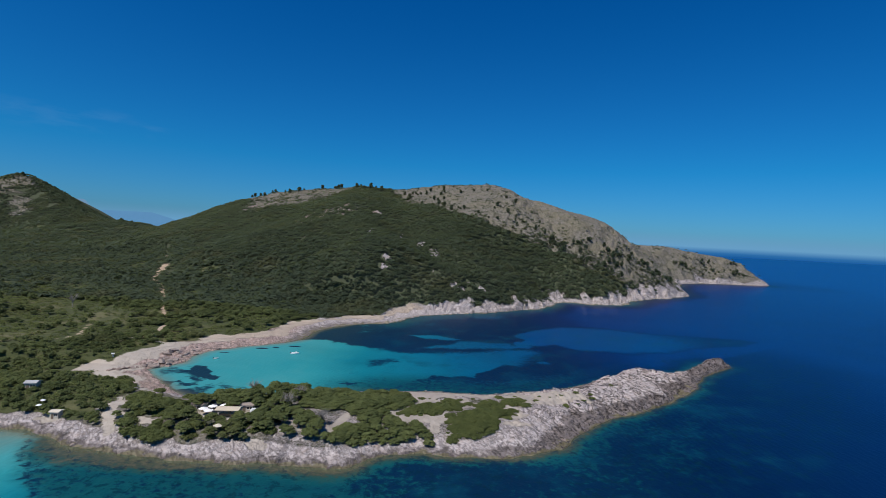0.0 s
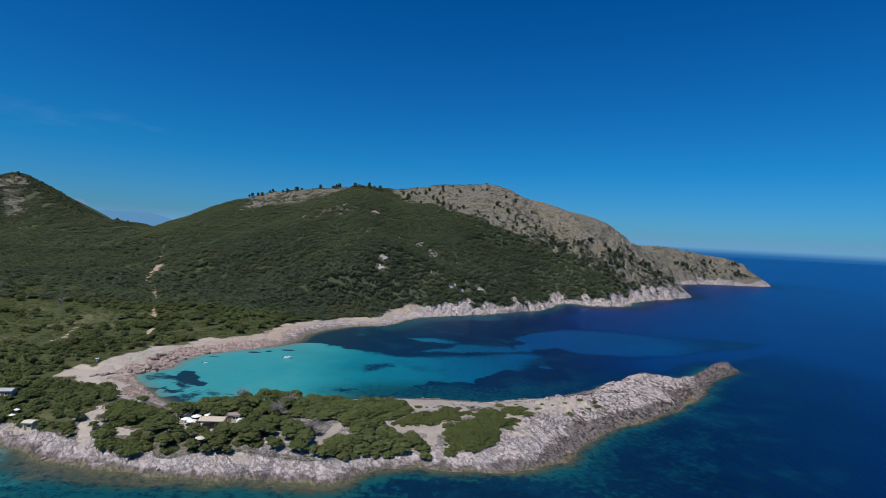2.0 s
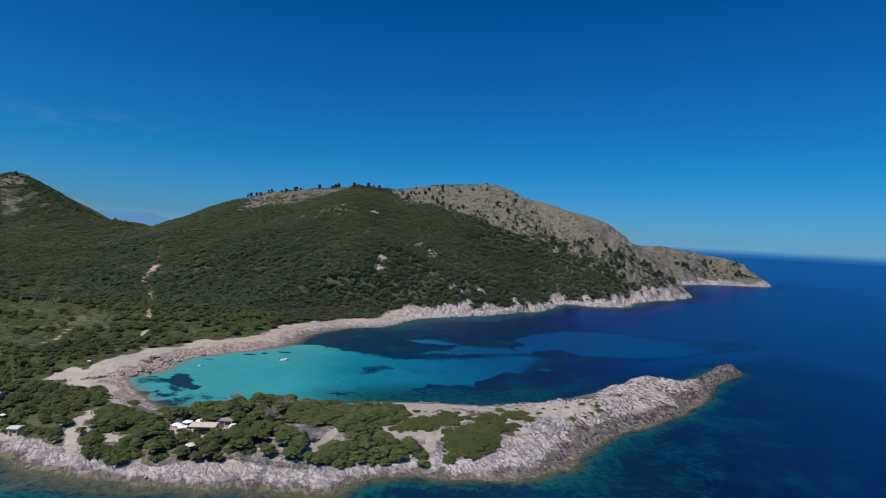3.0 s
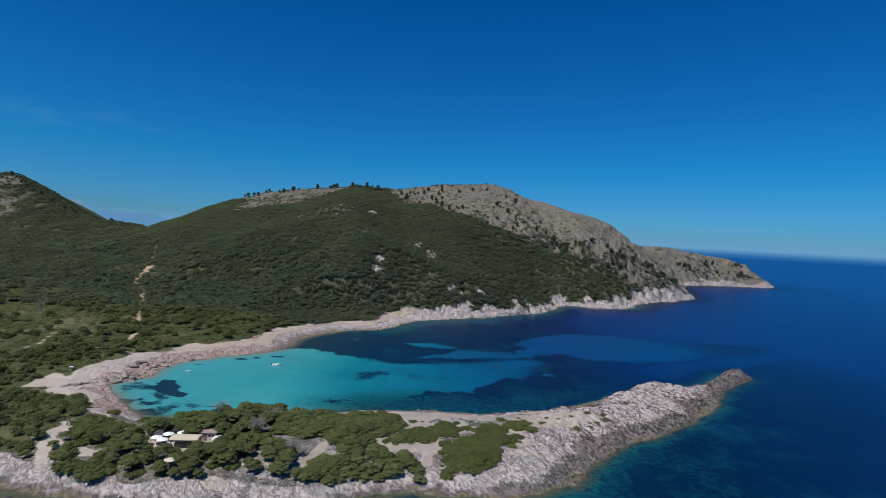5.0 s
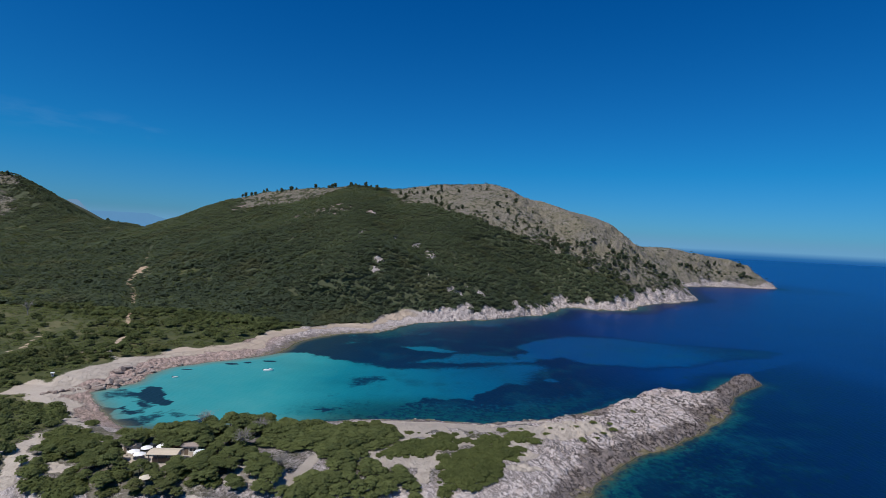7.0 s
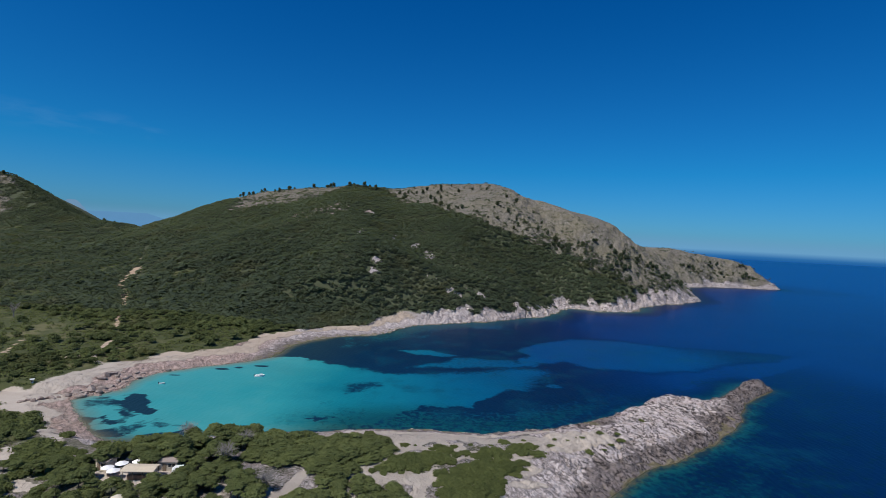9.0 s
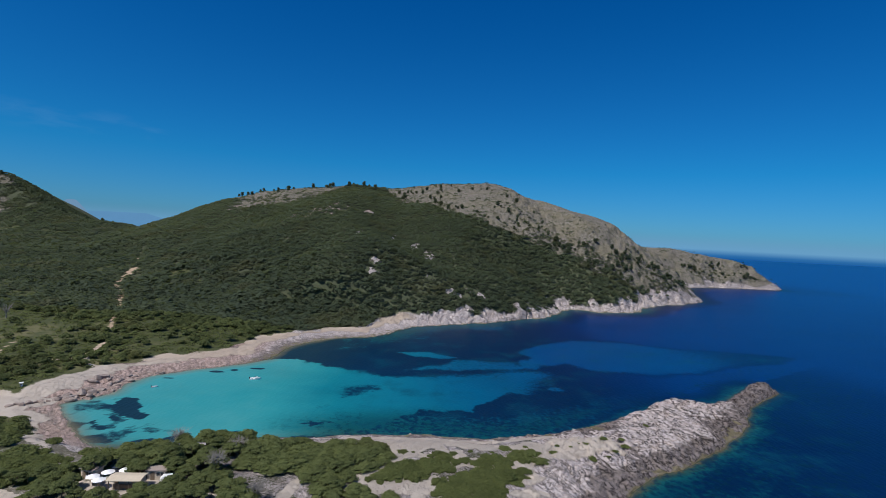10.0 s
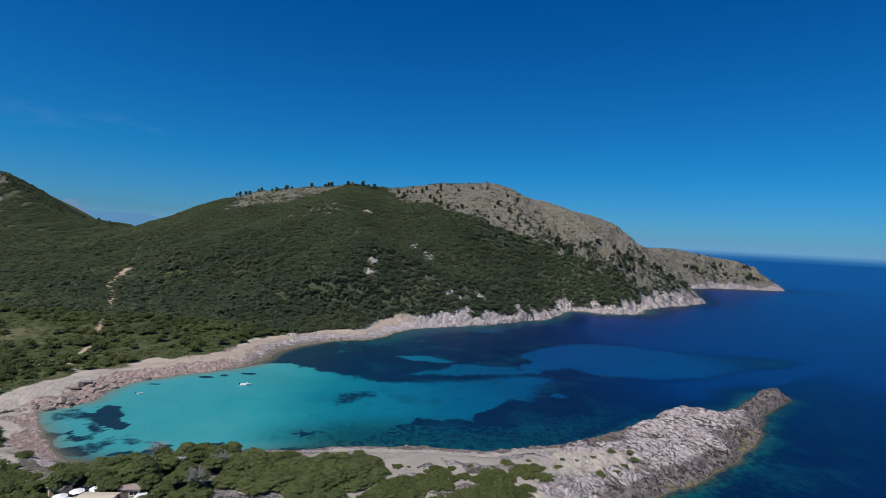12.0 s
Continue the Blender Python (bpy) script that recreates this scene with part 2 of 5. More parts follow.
def foliage_material(name, dark, light, dry=(.13, .11, .045)):
    m, nt = shader(name)
    where = put(nt, "NewGeometry").outputs["Position"]
    tint = put(nt, "Attribute", attribute_name="tint").outputs["Fac"]
    own = put(nt, "ObjectInfo").outputs["Random"]
    leaf = put(nt, "NewGeometry").outputs["Random Per Island"]
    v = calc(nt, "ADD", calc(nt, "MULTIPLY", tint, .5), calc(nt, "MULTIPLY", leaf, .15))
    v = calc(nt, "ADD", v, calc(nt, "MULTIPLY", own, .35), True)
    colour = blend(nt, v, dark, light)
    colour = blend(nt, calc(nt, "MULTIPLY", ease(nt, noise_of(nt, where, .025, 3), .52, .7), .35), colour, dry)
    p, out = finish(nt, colour, .75, **{"Specular IOR Level": .2})
    glow = put(nt, "BsdfTranslucent", {0: blend(nt, .5, colour, (.16, .19, .04))})
    mix = put(nt, "MixShader", {0: .45, 1: p.outputs[0], 2: glow.outputs[0]})
    nt.links.new(mix.outputs[0], out.inputs[0])
    return m


def painted_haze_material(name, colour):
    """Distant land with its haze painted in as an unlit, glowing colour."""
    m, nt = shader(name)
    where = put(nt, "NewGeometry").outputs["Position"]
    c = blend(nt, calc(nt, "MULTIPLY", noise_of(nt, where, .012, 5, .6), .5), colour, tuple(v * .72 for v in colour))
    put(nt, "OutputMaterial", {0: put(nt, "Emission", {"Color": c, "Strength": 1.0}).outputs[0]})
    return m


def plain_material(name, colour, rough=.7, scale=2.0, vary=.25, metallic=0.0):
    """A painted, woven or timber surface with a little dirt and relief."""
    m, nt = shader(name)
    where = put(nt, "TexCoord").outputs["Object"]
    a, b = noise_of(nt, where, scale, 5, .6), noise_of(nt, where, scale * 9, 3)
    low = tuple(c * (1 - vary) for c in colour)
    c = blend(nt, a, low, colour)
    c = blend(nt, calc(nt, "MULTIPLY", ease(nt, b, .55, .75), .4), c, low)
    finish(nt, c, rough, b, .15, .02, Metallic=metallic)
    return m


M_GROUND, M_WATER = ground_material(), water_material()
M_PINE = foliage_material("pine_needles", (.072, .090, .035), (.225, .255, .092))
# forest darks lifted and blued to paint in some distance haze
M_FOREST = foliage_material("forest_canopy", (.058, .078, .049), (.112, .136, .076))
M_SHRUB = foliage_material("mastic_leaves", (.072, .090, .031), (.200, .225, .076))
M_BARK = plain_material("pine_bark", (.16, .12, .09), .9, 3.0, .5)

# ---- the lie of the land ----
# Shorelines in metres, drawn as one outline of the land.
BEACH_WEST = [(-1500, 100), (-260, 138), (-180, 151), (-130, 157), (-121, 157), (-115, 154), (-108, 151)]
HEADLAND_SOUTH = [(-103, 148), (-96, 145.5), (-87, 144), (-71, 142), (-54, 140), (-45, 142.5), (-30, 140), (-22, 140.5),
                  (-18, 147), (-11, 151), (-3, 154), (6, 152), (26, 153), (35, 157), (43, 161), (48, 170), (58, 182),
                  (68, 191), (84, 201), (106, 220), (116, 230), (125, 240), (131, 251), (139, 262), (148, 271), (160, 281), (166, 287)]
HEADLAND_NORTH = [(165, 292), (160, 294), (151, 288), (142, 278), (133, 269), (124, 262), (114, 259), (105, 261), (92, 253),
                  (78, 240), (59, 229), (41, 219), (22, 213), (2, 215), (-22, 211), (-44, 207), (-60, 202), (-71, 198),
                  (-79, 194), (-88, 193)]
COVE = [(-98, 199), (-109, 209), (-118, 220), (-125, 228), (-121, 234), (-116, 240), (-117, 254), (-114, 267),
        (-104, 278), (-87, 291), (-77, 305), (-75, 328), (-70, 345), (-53, 365), (-32, 373), (-10, 415)]
NORTH_SHORE = [(15, 431), (45, 448), (97, 490), (122, 535), (135, 556), (148, 557), (162, 546), (201, 557), (243, 615),
               (337, 691), (372, 790), (412, 878), (440, 937), (490, 965), (539, 985), (583, 989), (634, 994)]
FAR_SHORE = [(652, 1010), (640, 1080), (560, 1250), (500, 1700), (-1500, 1700)]
OUTLINE = BEACH_WEST + HEADLAND_SOUTH + HEADLAND_NORTH + COVE + NORTH_SHORE + FAR_SHORE

# Crests: x, y, height, fall of the flanks.
CREST_MAIN = [(-640, 1010, 58, .22), (-536, 980, 50, .2), (-464, 960, 60, .25), (-421, 955, 77, .42), (-381, 955, 96, .5),
              (-350, 955, 115, .53), (-287, 950, 128, .42), (-225, 945, 134, .37), (-156, 930, 140, .36), (-101, 935, 143, .36),
              (-41, 960, 151, .33), (21, 960, 157, .31), (81, 930, 158, .32), (114, 860, 142, .38), (146, 800, 116, .42),
              (172, 765, 101, .46), (202, 738, 91, .52), (233, 715, 84, .56), (252, 708, 76, .6), (274, 706, 63, .6),
              (292, 702, 42, .6), (318, 697, 18, .6)]
SPUR = [(-133, 929, 142, .3), (-122, 670, 91, .4), (-60, 520, 55, .42), (0, 445, 22, .45)]
CREST_WEST = [(-536, 980, 50, .2), (-585, 1000, 60, .3), (-629, 1010, 63, .4), (-681, 1030, 67, .48), (-741, 1060, 84, .52),
              (-832, 1120, 112, .56), (-890, 1150, 138, .58), (-928, 1165, 156, .58), (-1000, 1200, 142, .4), (-1300, 1350, 150, .3)]
CREST_CAPE = [(300, 1020, 76, .3), (406, 1040, 66, .35), (451, 1040, 66, .4), (512, 1040, 60, .42), (575, 1040, 52, .5),
              (606, 1035, 42, .55), (622, 1025, 27, .6), (636, 1012, 8, .6)]
SPINE = [(-400, 165, 5, .02), (-90, 172, 4.2, .02), (-30, 178, 5, .03), (40, 196, 5.4, .06), (72, 224, 5.2, .12), (90, 243, 5.4, .2),
         (100, 249, 5.5, .25), (110, 249, 4.6, .3), (119, 251, 4.0, .35), (127, 257, 3.0, .4), (136, 267, 2.8, .4),
         (147, 277, 3.6, .5), (155, 284, 4.9, .6), (161, 288, 5.2, .6)]


def lattice(ix, iy, seed):
    h = (ix * 374761393 + iy * 668265263 + seed * 1442695041) & 0x7FFFFFFF
    h = ((h ^ (h >> 13)) * 1274126177) & 0x7FFFFFFF
    return ((h ^ (h >> 16)) & 0xFFFF) / 65535.0


def vnoise(x, y, seed=0):
    ix, iy = np.floor(x).astype(np.int64), np.floor(y).astype(np.int64)
    fx, fy = x - ix, y - iy
    fx, fy = fx * fx * (3 - 2 * fx), fy * fy * (3 - 2 * fy)
    a, b = lattice(ix, iy, seed), lattice(ix + 1, iy, seed)
    c, d = lattice(ix, iy + 1, seed), lattice(ix + 1, iy + 1, seed)
    return (a + (b - a) * fx) * (1 - fy) + (c + (d - c) * fx) * fy


def fbm(x, y, size, octaves=4, seed=0, gain=0.5):
    """Noise from 0 to 1, with a mean of one half; size in metres."""
    total, amp, norm = 0.0, 1.0, 0.0
    for k in range(octaves):
        c, s = math.cos(0.9 * k + 0.3), math.sin(0.9 * k + 0.3)
        total = total + amp * vnoise((c * x - s * y) * 2 ** k / size, (s * x + c * y) * 2 ** k / size, seed + 17 * k)
        norm, amp = norm + amp, amp * gain
    return total / norm


def step(a, b, v):
    t = np.clip((v - a) / (b - a), 0, 1)
    return t * t * (3 - 2 * t)


def outline_distance(x, y, points):
    """Distance to a closed outline, positive inside."""
    best, inside = np.full(x.shape, 1e12), np.zeros(x.shape, bool)
    for (ax, ay), (bx, by) in zip(points, points[1:] + points[:1]):
        ex, ey = bx - ax, by - ay
        t = np.clip(((x - ax) * ex + (y - ay) * ey) / (ex * ex + ey * ey), 0, 1)
        best = np.minimum(best, (x - ax - t * ex) ** 2 + (y - ay - t * ey) ** 2)
        if ay != by:
            inside ^= ((ay > y) != (by > y)) & (x < ex * (y - ay) / ey + ax)
    return np.where(inside, 1, -1) * np.sqrt(best)


def line_distance(x, y, points):
    best = np.full(x.shape, 1e12)
    for (ax, ay), (bx, by) in zip(points, points[1:]):
        ex, ey = bx - ax, by - ay
        t = np.clip(((x - ax) * ex + (y - ay) * ey) / (ex * ex + ey * ey), 0, 1)
        best = np.minimum(best, (x - ax - t * ex) ** 2 + (y - ay - t * ey) ** 2)
    return np.sqrt(best)


def crest(x, y, points, round_off):
    """Height of a ridge whose flanks fall away from its crest line."""
    out = np.full(x.shape, -50.0)
    for (ax, ay, az, af), (bx, by, bz, bf) in zip(points, points[1:]):
        ex, ey = bx - ax, by - ay
        t = np.clip(((x - ax) * ex + (y - ay) * ey) / (ex * ex + ey * ey), 0, 1)
        d = np.sqrt((x - ax - t * ex) ** 2 + (y - ay - t * ey) ** 2 + round_off ** 2) - round_off
        out = np.maximum(out, az + t * (bz - az) - (af + t * (bf - af)) * d)
    return out


def smooth_max(a, b, k):
    h = np.clip(0.5 + 0.5 * (a - b) / k, 0, 1)
    return b + (a - b) * h + k * h * (1 - h)


def smooth_min(a, b, k):
    return -smooth_max(-a, -b, k)


def shore(x, y):
    """Signed distance inland of the ragged waterline."""
    far = step(320, 700, y)
    amp = 1.6 + 7 * far
    wx = (fbm(x, y, 9, 3, 1) - .5) * amp * 2 + (fbm(x, y, 40, 2, 5) - .5) * 14 * far
    wy = (fbm(x, y, 9, 3, 2) - .5) * amp * 2 + (fbm(x, y, 40, 2, 6) - .5) * 14 * far
    return outline_distance(x + wx, y + wy, OUTLINE)


def beach_zone(x, y):
    """1 on the gentle shore of the cove, 0 on rocky shores."""
    return np.where(y > 300, step(10, -20, x) * step(450, 425, y), step(-55, -75, x) * step(186, 200, y))


def height(x, y):
    d = shore(x, y)
    land = smooth_max(3.6 + np.clip(y - 280, 0, 620) * .043, crest(x, y, CREST_MAIN, 22), 10)
    land = smooth_max(land, crest(x, y, SPUR, 25), 10)
    land = smooth_max(land, crest(x, y, CREST_WEST, 18), 8)
    land = smooth_max(land, crest(x, y, CREST_CAPE, 14), 5)
    land = np.where(y < 330, smooth_max(crest(x, y, SPINE, 4), land - 3.5 * step(255, 215, y) * step(-150, -110, x), 1.0), land)
    roll = step(20, 70, d)
    land = land + roll * ((fbm(x, y, 70, 4, 3) - .5) * 10 * step(350, 600, y) + (fbm(x, y, 14, 3, 4) - .5) * 1.6)
    slope = .34 + .2 * step(390, 450, y) + .3 * step(150, 230, x) * step(500, 560, y) + .2 * step(420, 500, x) * step(850, 930, y) - .24 * beach_zone(x, y) + .3 * step(60, 110, x) * step(330, 300, y)
    slope = slope + .7 * step(118, 140, x) * step(330, 300, y) + .5 * step(70, 95, x) * step(5, 25, y - .95 * x - 140)  * step(330, 300, y)
    slope = slope - .15 * step(-95, -120, x) * step(190, 175, y) - .14 * step(50, 0, x) * step(196, 206, y) * step(240, 230, y)
    up = smooth_min(land, .25 + d * slope, 2.0)
    # broken, tilted ledges of bare rock, with long fissures
    rocky = rock_zone(x, y, d)
    far = step(350, 500, y)
    u, v = .5 * x - .87 * y, .87 * x + .5 * y
    w = v + 5 * (fbm(x, y, 16, 3, 8) - .5)
    east = np.maximum(step(10, 45, x), far)
    ledge = east * fbm(u / 3.2, w, 3.0 + 4 * far, 3, 9) + (1 - east) * fbm(x / 3.5, y, 2.6, 3, 9) - .5
    crag = np.abs(fbm(x, y, 5 + 8 * far, 4, 10) - .5) * 2
    fissure = step(.05, .0, np.abs(fbm(u / 3.5, w, 6 + 8 * far, 2, 13) - .5)) + .7 * step(.05, .0, np.abs(fbm(u / 2.5, w, 3.2 + 8 * far, 2, 14) - .5))
    # slabs that break off in steps across the beds
    slab = (east * fbm(u / 2.6, w, 5.5, 2, 15) + (1 - east) * fbm(x / 3, y, 4.5, 2, 15)) * 5
    slab = (np.floor(slab) + step(.62, 1.0, slab - np.floor(slab))) / 5 - .5
    calm = 1 - .6 * beach_zone(x, y) - .45 * step(40, 0, x) * step(330, 300, y) * (1 - beach_zone(x, y))
    fissure = fissure * (.25 + .75 * east)
    up = up + calm * rocky * step(.0, 3, d) * (slab * (1.6 + 2.2 * step(20, 70, x)) * (1 - far) + ledge * (1.1 + .5 * step(20, 70, x) + 4 * far) + (.25 - crag) * (1.1 + 4.5 * far) - fissure * (.8 + .9 * step(40, 80, x) + 2 * far))
    # the sea floor
    e = -d
    down = -sea_depth(x, y, e) + (fbm(x, y, 5, 3, 12) - .5) * 1.4 * step(.3, 5, e) * (1 - beach_zone(x, y))
    return np.where(d > 0, np.maximum(up, .05), np.minimum(down, -.05)), d


def sea_depth(x, y, e):
    shelf = .15 + .42 * e + .3 * np.maximum(0, e - 3)
    cove_bed = .15 + np.minimum(e * .17, 1.25 + .012 * e) + .045 * np.maximum(0, x + 60) + .04 * np.maximum(0, x - 60)
    side = y - 178 - .75 * np.maximum(0, x)
    inner = step(0, 14, side) * step(130, 60, x)
    west = step(-85, -125, x) * step(185, 165, y)
    deep = 4.5 + .05 * np.maximum(0, x + 90) + .08 * np.maximum(0, x - 70) + .01 * np.maximum(0, y - 450)
    off = 3.2 + .015 * np.maximum(0, x + 90) + .04 * np.maximum(0, x - 45) + .05 * np.maximum(0, e - 25)
    deep = np.where(side < 0, off, deep)
    shelf = shelf + .55 * e * step(40, 85, x) * step(20, -10, y - 200 - .75 * np.maximum(0, x)) - .26 * e * step(330, 350, y) * step(170, 90, x)
    ledge = .1 + .11 * e + .5 * np.maximum(0, e - 3 - 5 * step(-50, -90, x))
    low = step(25, -30, x) * step(6, -6, side) * step(-112, -98, x)
    shelf = shelf * (1 - low) + ledge * low
    floor = np.minimum(shelf, deep)
    floor = floor * (1 - inner) + cove_bed * inner
    return floor * (1 - west) + np.minimum(floor, .1 + .05 * e) * west


MAQUIS_WEST = [(-149, 218), (-136, 213), (-128, 211), (-118, 207), (-113, 200), (-112, 190), (-106, 186), (-102, 181), (-106, 178), (-110, 171),
               (-122, 172), (-140, 185), (-152, 205)]


def patch(x, y, outline, soft=1.5, ragged=3.0, size=6, seed=301):
    """1 inside an outline with a ragged edge, 0 outside."""
    wx, wy = (fbm(x, y, size, 3, seed) - .5) * 2 * ragged, (fbm(x, y, size, 3, seed + 1) - .5) * 2 * ragged
    return step(-soft, soft, outline_distance(x + wx, y + wy, outline))


def rock_zone(x, y, d):
    """How bare and rocky the ground is, from 0 to 1."""
    n = (fbm(x, y, 11, 3, 20) - .5)
    band = step(11, 6, d + n * 9)
    band = np.maximum(band, step(24, 38, x + n * 18 - .35 * (y - 190)) * step(330, 320, y))
    north = step(400, 430, y)
    band = band * (1 - north) + north * step(19, 9, d * (1 + .9 * step(380, 450, x)) + n * 26)
    west = beach_zone(x, y)
    wide = 8 * step(222, 240, y)
    return np.maximum(band, west * step(15, 9, d - wide + n * 14)) * (1 - patch(x, y, MAQUIS_WEST))

# ---- ground and sea ----
# tracks: their line and half their width
VALLEY_TRACKS = [([(-157, 304), (-153, 285), (-155, 273), (-162, 270)], 0.9),
    ([(-152, 282), (-144, 271), (-130, 261)], 0.3),
    ([(-189, 262), (-187, 267), (-187, 276), (-198, 302)], 0.2),
    ([(-187, 276), (-176, 265)], 0.1),
    ([(-355, 690), (-336, 650), (-301, 582), (-275, 522), (-262, 490), (-256, 471), (-228, 434), (-204, 392), (-186, 356), (-171, 330)], 0.9),
    ([(-280, 540), (-270, 515), (-258, 480)], 2.2),
    ([(-268, 528), (-258, 508), (-246, 474)], 0.4)]
HEADLAND_TRACKS = [([(-26, 203.5), (-10, 206.5), (8, 206.5), (22, 205.5), (42, 209)], 2.2),
    ([(-92, 175), (-98, 173), (-104, 171), (-101, 163), (-94, 152)], 1.2),
    ([(-101, 165), (-94, 161), (-84, 158)], 0.9),
    ([(-29, 155), (-28, 164), (-27, 169)], 1.1),
    ([(-20, 172), (-13, 173), (-7, 181), (-2, 187), (3, 193)], 1.5),
    ([(-11, 171), (0, 176), (8, 179), (15, 184)], 1.1),
    ([(15, 184), (25, 186), (41, 192), (62, 206)], 2.2),
    ([(6, 175), (3, 169), (1, 163)], 0.9)]
SAND_SPOTS = [(-67, 165, 11, 3.6), (50, 200, 13, 4), (4, 200, 9, 6), (-118, 163, 5, 2.5), (-49, 148, 3, 2.5), (19, 195, 12, 2.5), (2, 164, 2.5, 5)]
GLADES = [(-218, 318, 46, 30), (-262, 345, 36, 22), (-300, 392, 26, 16), (-180, 318, 16, 12), (-130, 300, 16, 8), (-205, 270, 24, 20),
          (-270, 350, 30, 16), (-165, 288, 14, 10), (-330, 420, 30, 20), (-240, 285, 30, 14), (-285, 404, 12, 20), (-164, 351, 7, 15)]
HILL_GLADES = [(-732, 952, 38, 22), (-640, 917, 30, 8), (-580, 965, 20, 14), (-316, 562, 7, 50), (-327, 520, 9, 30), (-217, 498, 9, 7)]
# stone showing through the forest
ROCKY = [(-87, 712, 7, 14), (-19, 576, 5, 20), (-5, 562, 8, 14), (-46, 467, 6, 5), (1, 485, 5, 4), (-143, 558, 5, 6), (-74, 567, 3, 24),
         (-43, 590, 2.5, 40), (-47, 486, 4, 6), (20, 475, 9, 6), (40, 487, 10, 6)]
WEST_BARE = [(-868, 1085, 12, 40), (-882, 1120, 12, 22), (-787, 1070, 10, 20), (-828, 1033, 14, 16), (-910, 1080, 40, 60), (-846, 1098, 5, 10),
             (-900, 1000, 30, 30), (-898, 1125, 26, 26), (-855, 1060, 16, 22)]
MIXED = [(-137, 685, 32, 46), (-165, 672, 33, 48), (-299, 850, 22, 30)]
STONY_FLANK = [(-88, 985), (-82, 913), (-67, 860), (-46, 815), (-11, 780), (21, 731), (50, 703), (60, 690), (86, 692), (113, 679),
               (139, 665), (158, 656), (164, 636), (178, 622), (200, 645), (225, 640), (262, 650), (300, 668), (345, 700), (420, 900), (200, 1100)]
STONY_CROWN = [(-385, 975), (-345, 935), (-318, 880), (-294, 845), (-253, 830), (-212, 834), (-187, 840), (-160, 878), (-150, 930), (-140, 985)]
SAND_PLATEAU = [(-152, 221), (-154, 232), (-150, 237), (-140, 235), (-128, 233), (-123, 227), (-130, 223), (-129, 215), (-130, 210),
                (-133, 211), (-139, 213), (-145, 219)]
SAND_BEACH = [(-132, 218), (-127, 222), (-118, 210), (-111, 201), (-96, 184), (-86, 176), (-82, 172), (-87, 174), (-95, 176), (-102, 178),
              (-102, 174), (-103, 172), (-103, 168), (-108, 168), (-106, 171), (-107, 179), (-102, 182), (-97, 183), (-105, 188), (-122, 207)]
# masses of wind-clipped pine and mastic on the headland
PINES_NORTH = [(-44, 178), (-45, 188), (-42, 191), (-34, 190), (-28, 189), (-22, 192), (-16, 195), (-9, 192), (-6, 189), (-6, 182), (-9, 178),
               (-12, 176), (-14, 176), (-15, 172), (-18, 170), (-23, 168), (-26, 172), (-28, 174), (-32, 172), (-36, 172)]
PINES_SOUTH = [(-32, 147), (-28, 148), (-27, 155), (-26, 159), (-20, 162), (-13, 163), (-11, 160), (-10, 165), (-3, 167), (0, 162), (0, 157),
               (-6, 158), (-9, 157), (-14, 154), (-17, 155), (-21, 150), (-24, 150), (-27, 147)]
PINES_MIDDLE = [(-23, 166), (-17, 168), (-12, 169), (-10, 167), (-11, 164), (-16, 165), (-22, 164)]
CLEARING = [(-35, 155), (-32, 165), (-29, 170), (-27, 168), (-28, 160), (-29, 154), (-32, 153)]
SCRUB_SOUTH = [(4, 172), (6, 174), (10, 176), (15, 179), (18, 180), (25, 183), (29, 182), (30, 179), (25, 175), (24, 172), (22, 169),
               (23, 165), (19, 162), (15, 159), (10, 160), (7, 158), (5, 159), (6, 162), (6, 166), (5, 170)]
SCRUB_EAST = [(16, 183), (18, 187), (22, 189), (27, 190), (29, 192), (35, 192), (34, 188), (30, 186), (27, 187), (24, 183), (20, 182), (17, 182)]
SCRUB_NORTH = [(-11, 171), (-8, 175), (-6, 180), (-5, 182), (-1, 183), (4, 185), (7, 189), (9, 190), (10, 186), (13, 184), (12, 182),
               (10, 178), (6, 177), (2, 174), (-4, 172)]


SCRUB_ROAD = [(-101, 172), (-98, 179), (-90, 179), (-84, 176), (-80, 171), (-79, 164), (-87, 162), (-92, 165)]


def spots(x, y, rows, soft=1.0):
    n = (fbm(x, y, 7, 3, 31) - .5) * 1.3 + (fbm(x, y, 2.4, 3, 32) - .5) * .9
    out = np.zeros(x.shape)
    for cx, cy, rx, ry in rows:
        out = np.maximum(out, step(1.25, .75, np.hypot((x - cx) / rx, (y - cy) / ry) + n))
    return out


def path_zone(x, y):
    n = (fbm(x, y, 2.2, 2, 39) - .5) * 1.2 + (fbm(x, y, 5, 3, 33) - .5) * (1.8 + 1.4 * step(330, 380, y)) + (fbm(x, y, 30, 2, 34) - .5) * 3.0 * step(330, 380, y)
    out = np.zeros(x.shape)
    for line, half in VALLEY_TRACKS + HEADLAND_TRACKS:
        out = np.maximum(out, step(half + 1.0, half - .3, line_distance(x, y, line) + n))
    return out


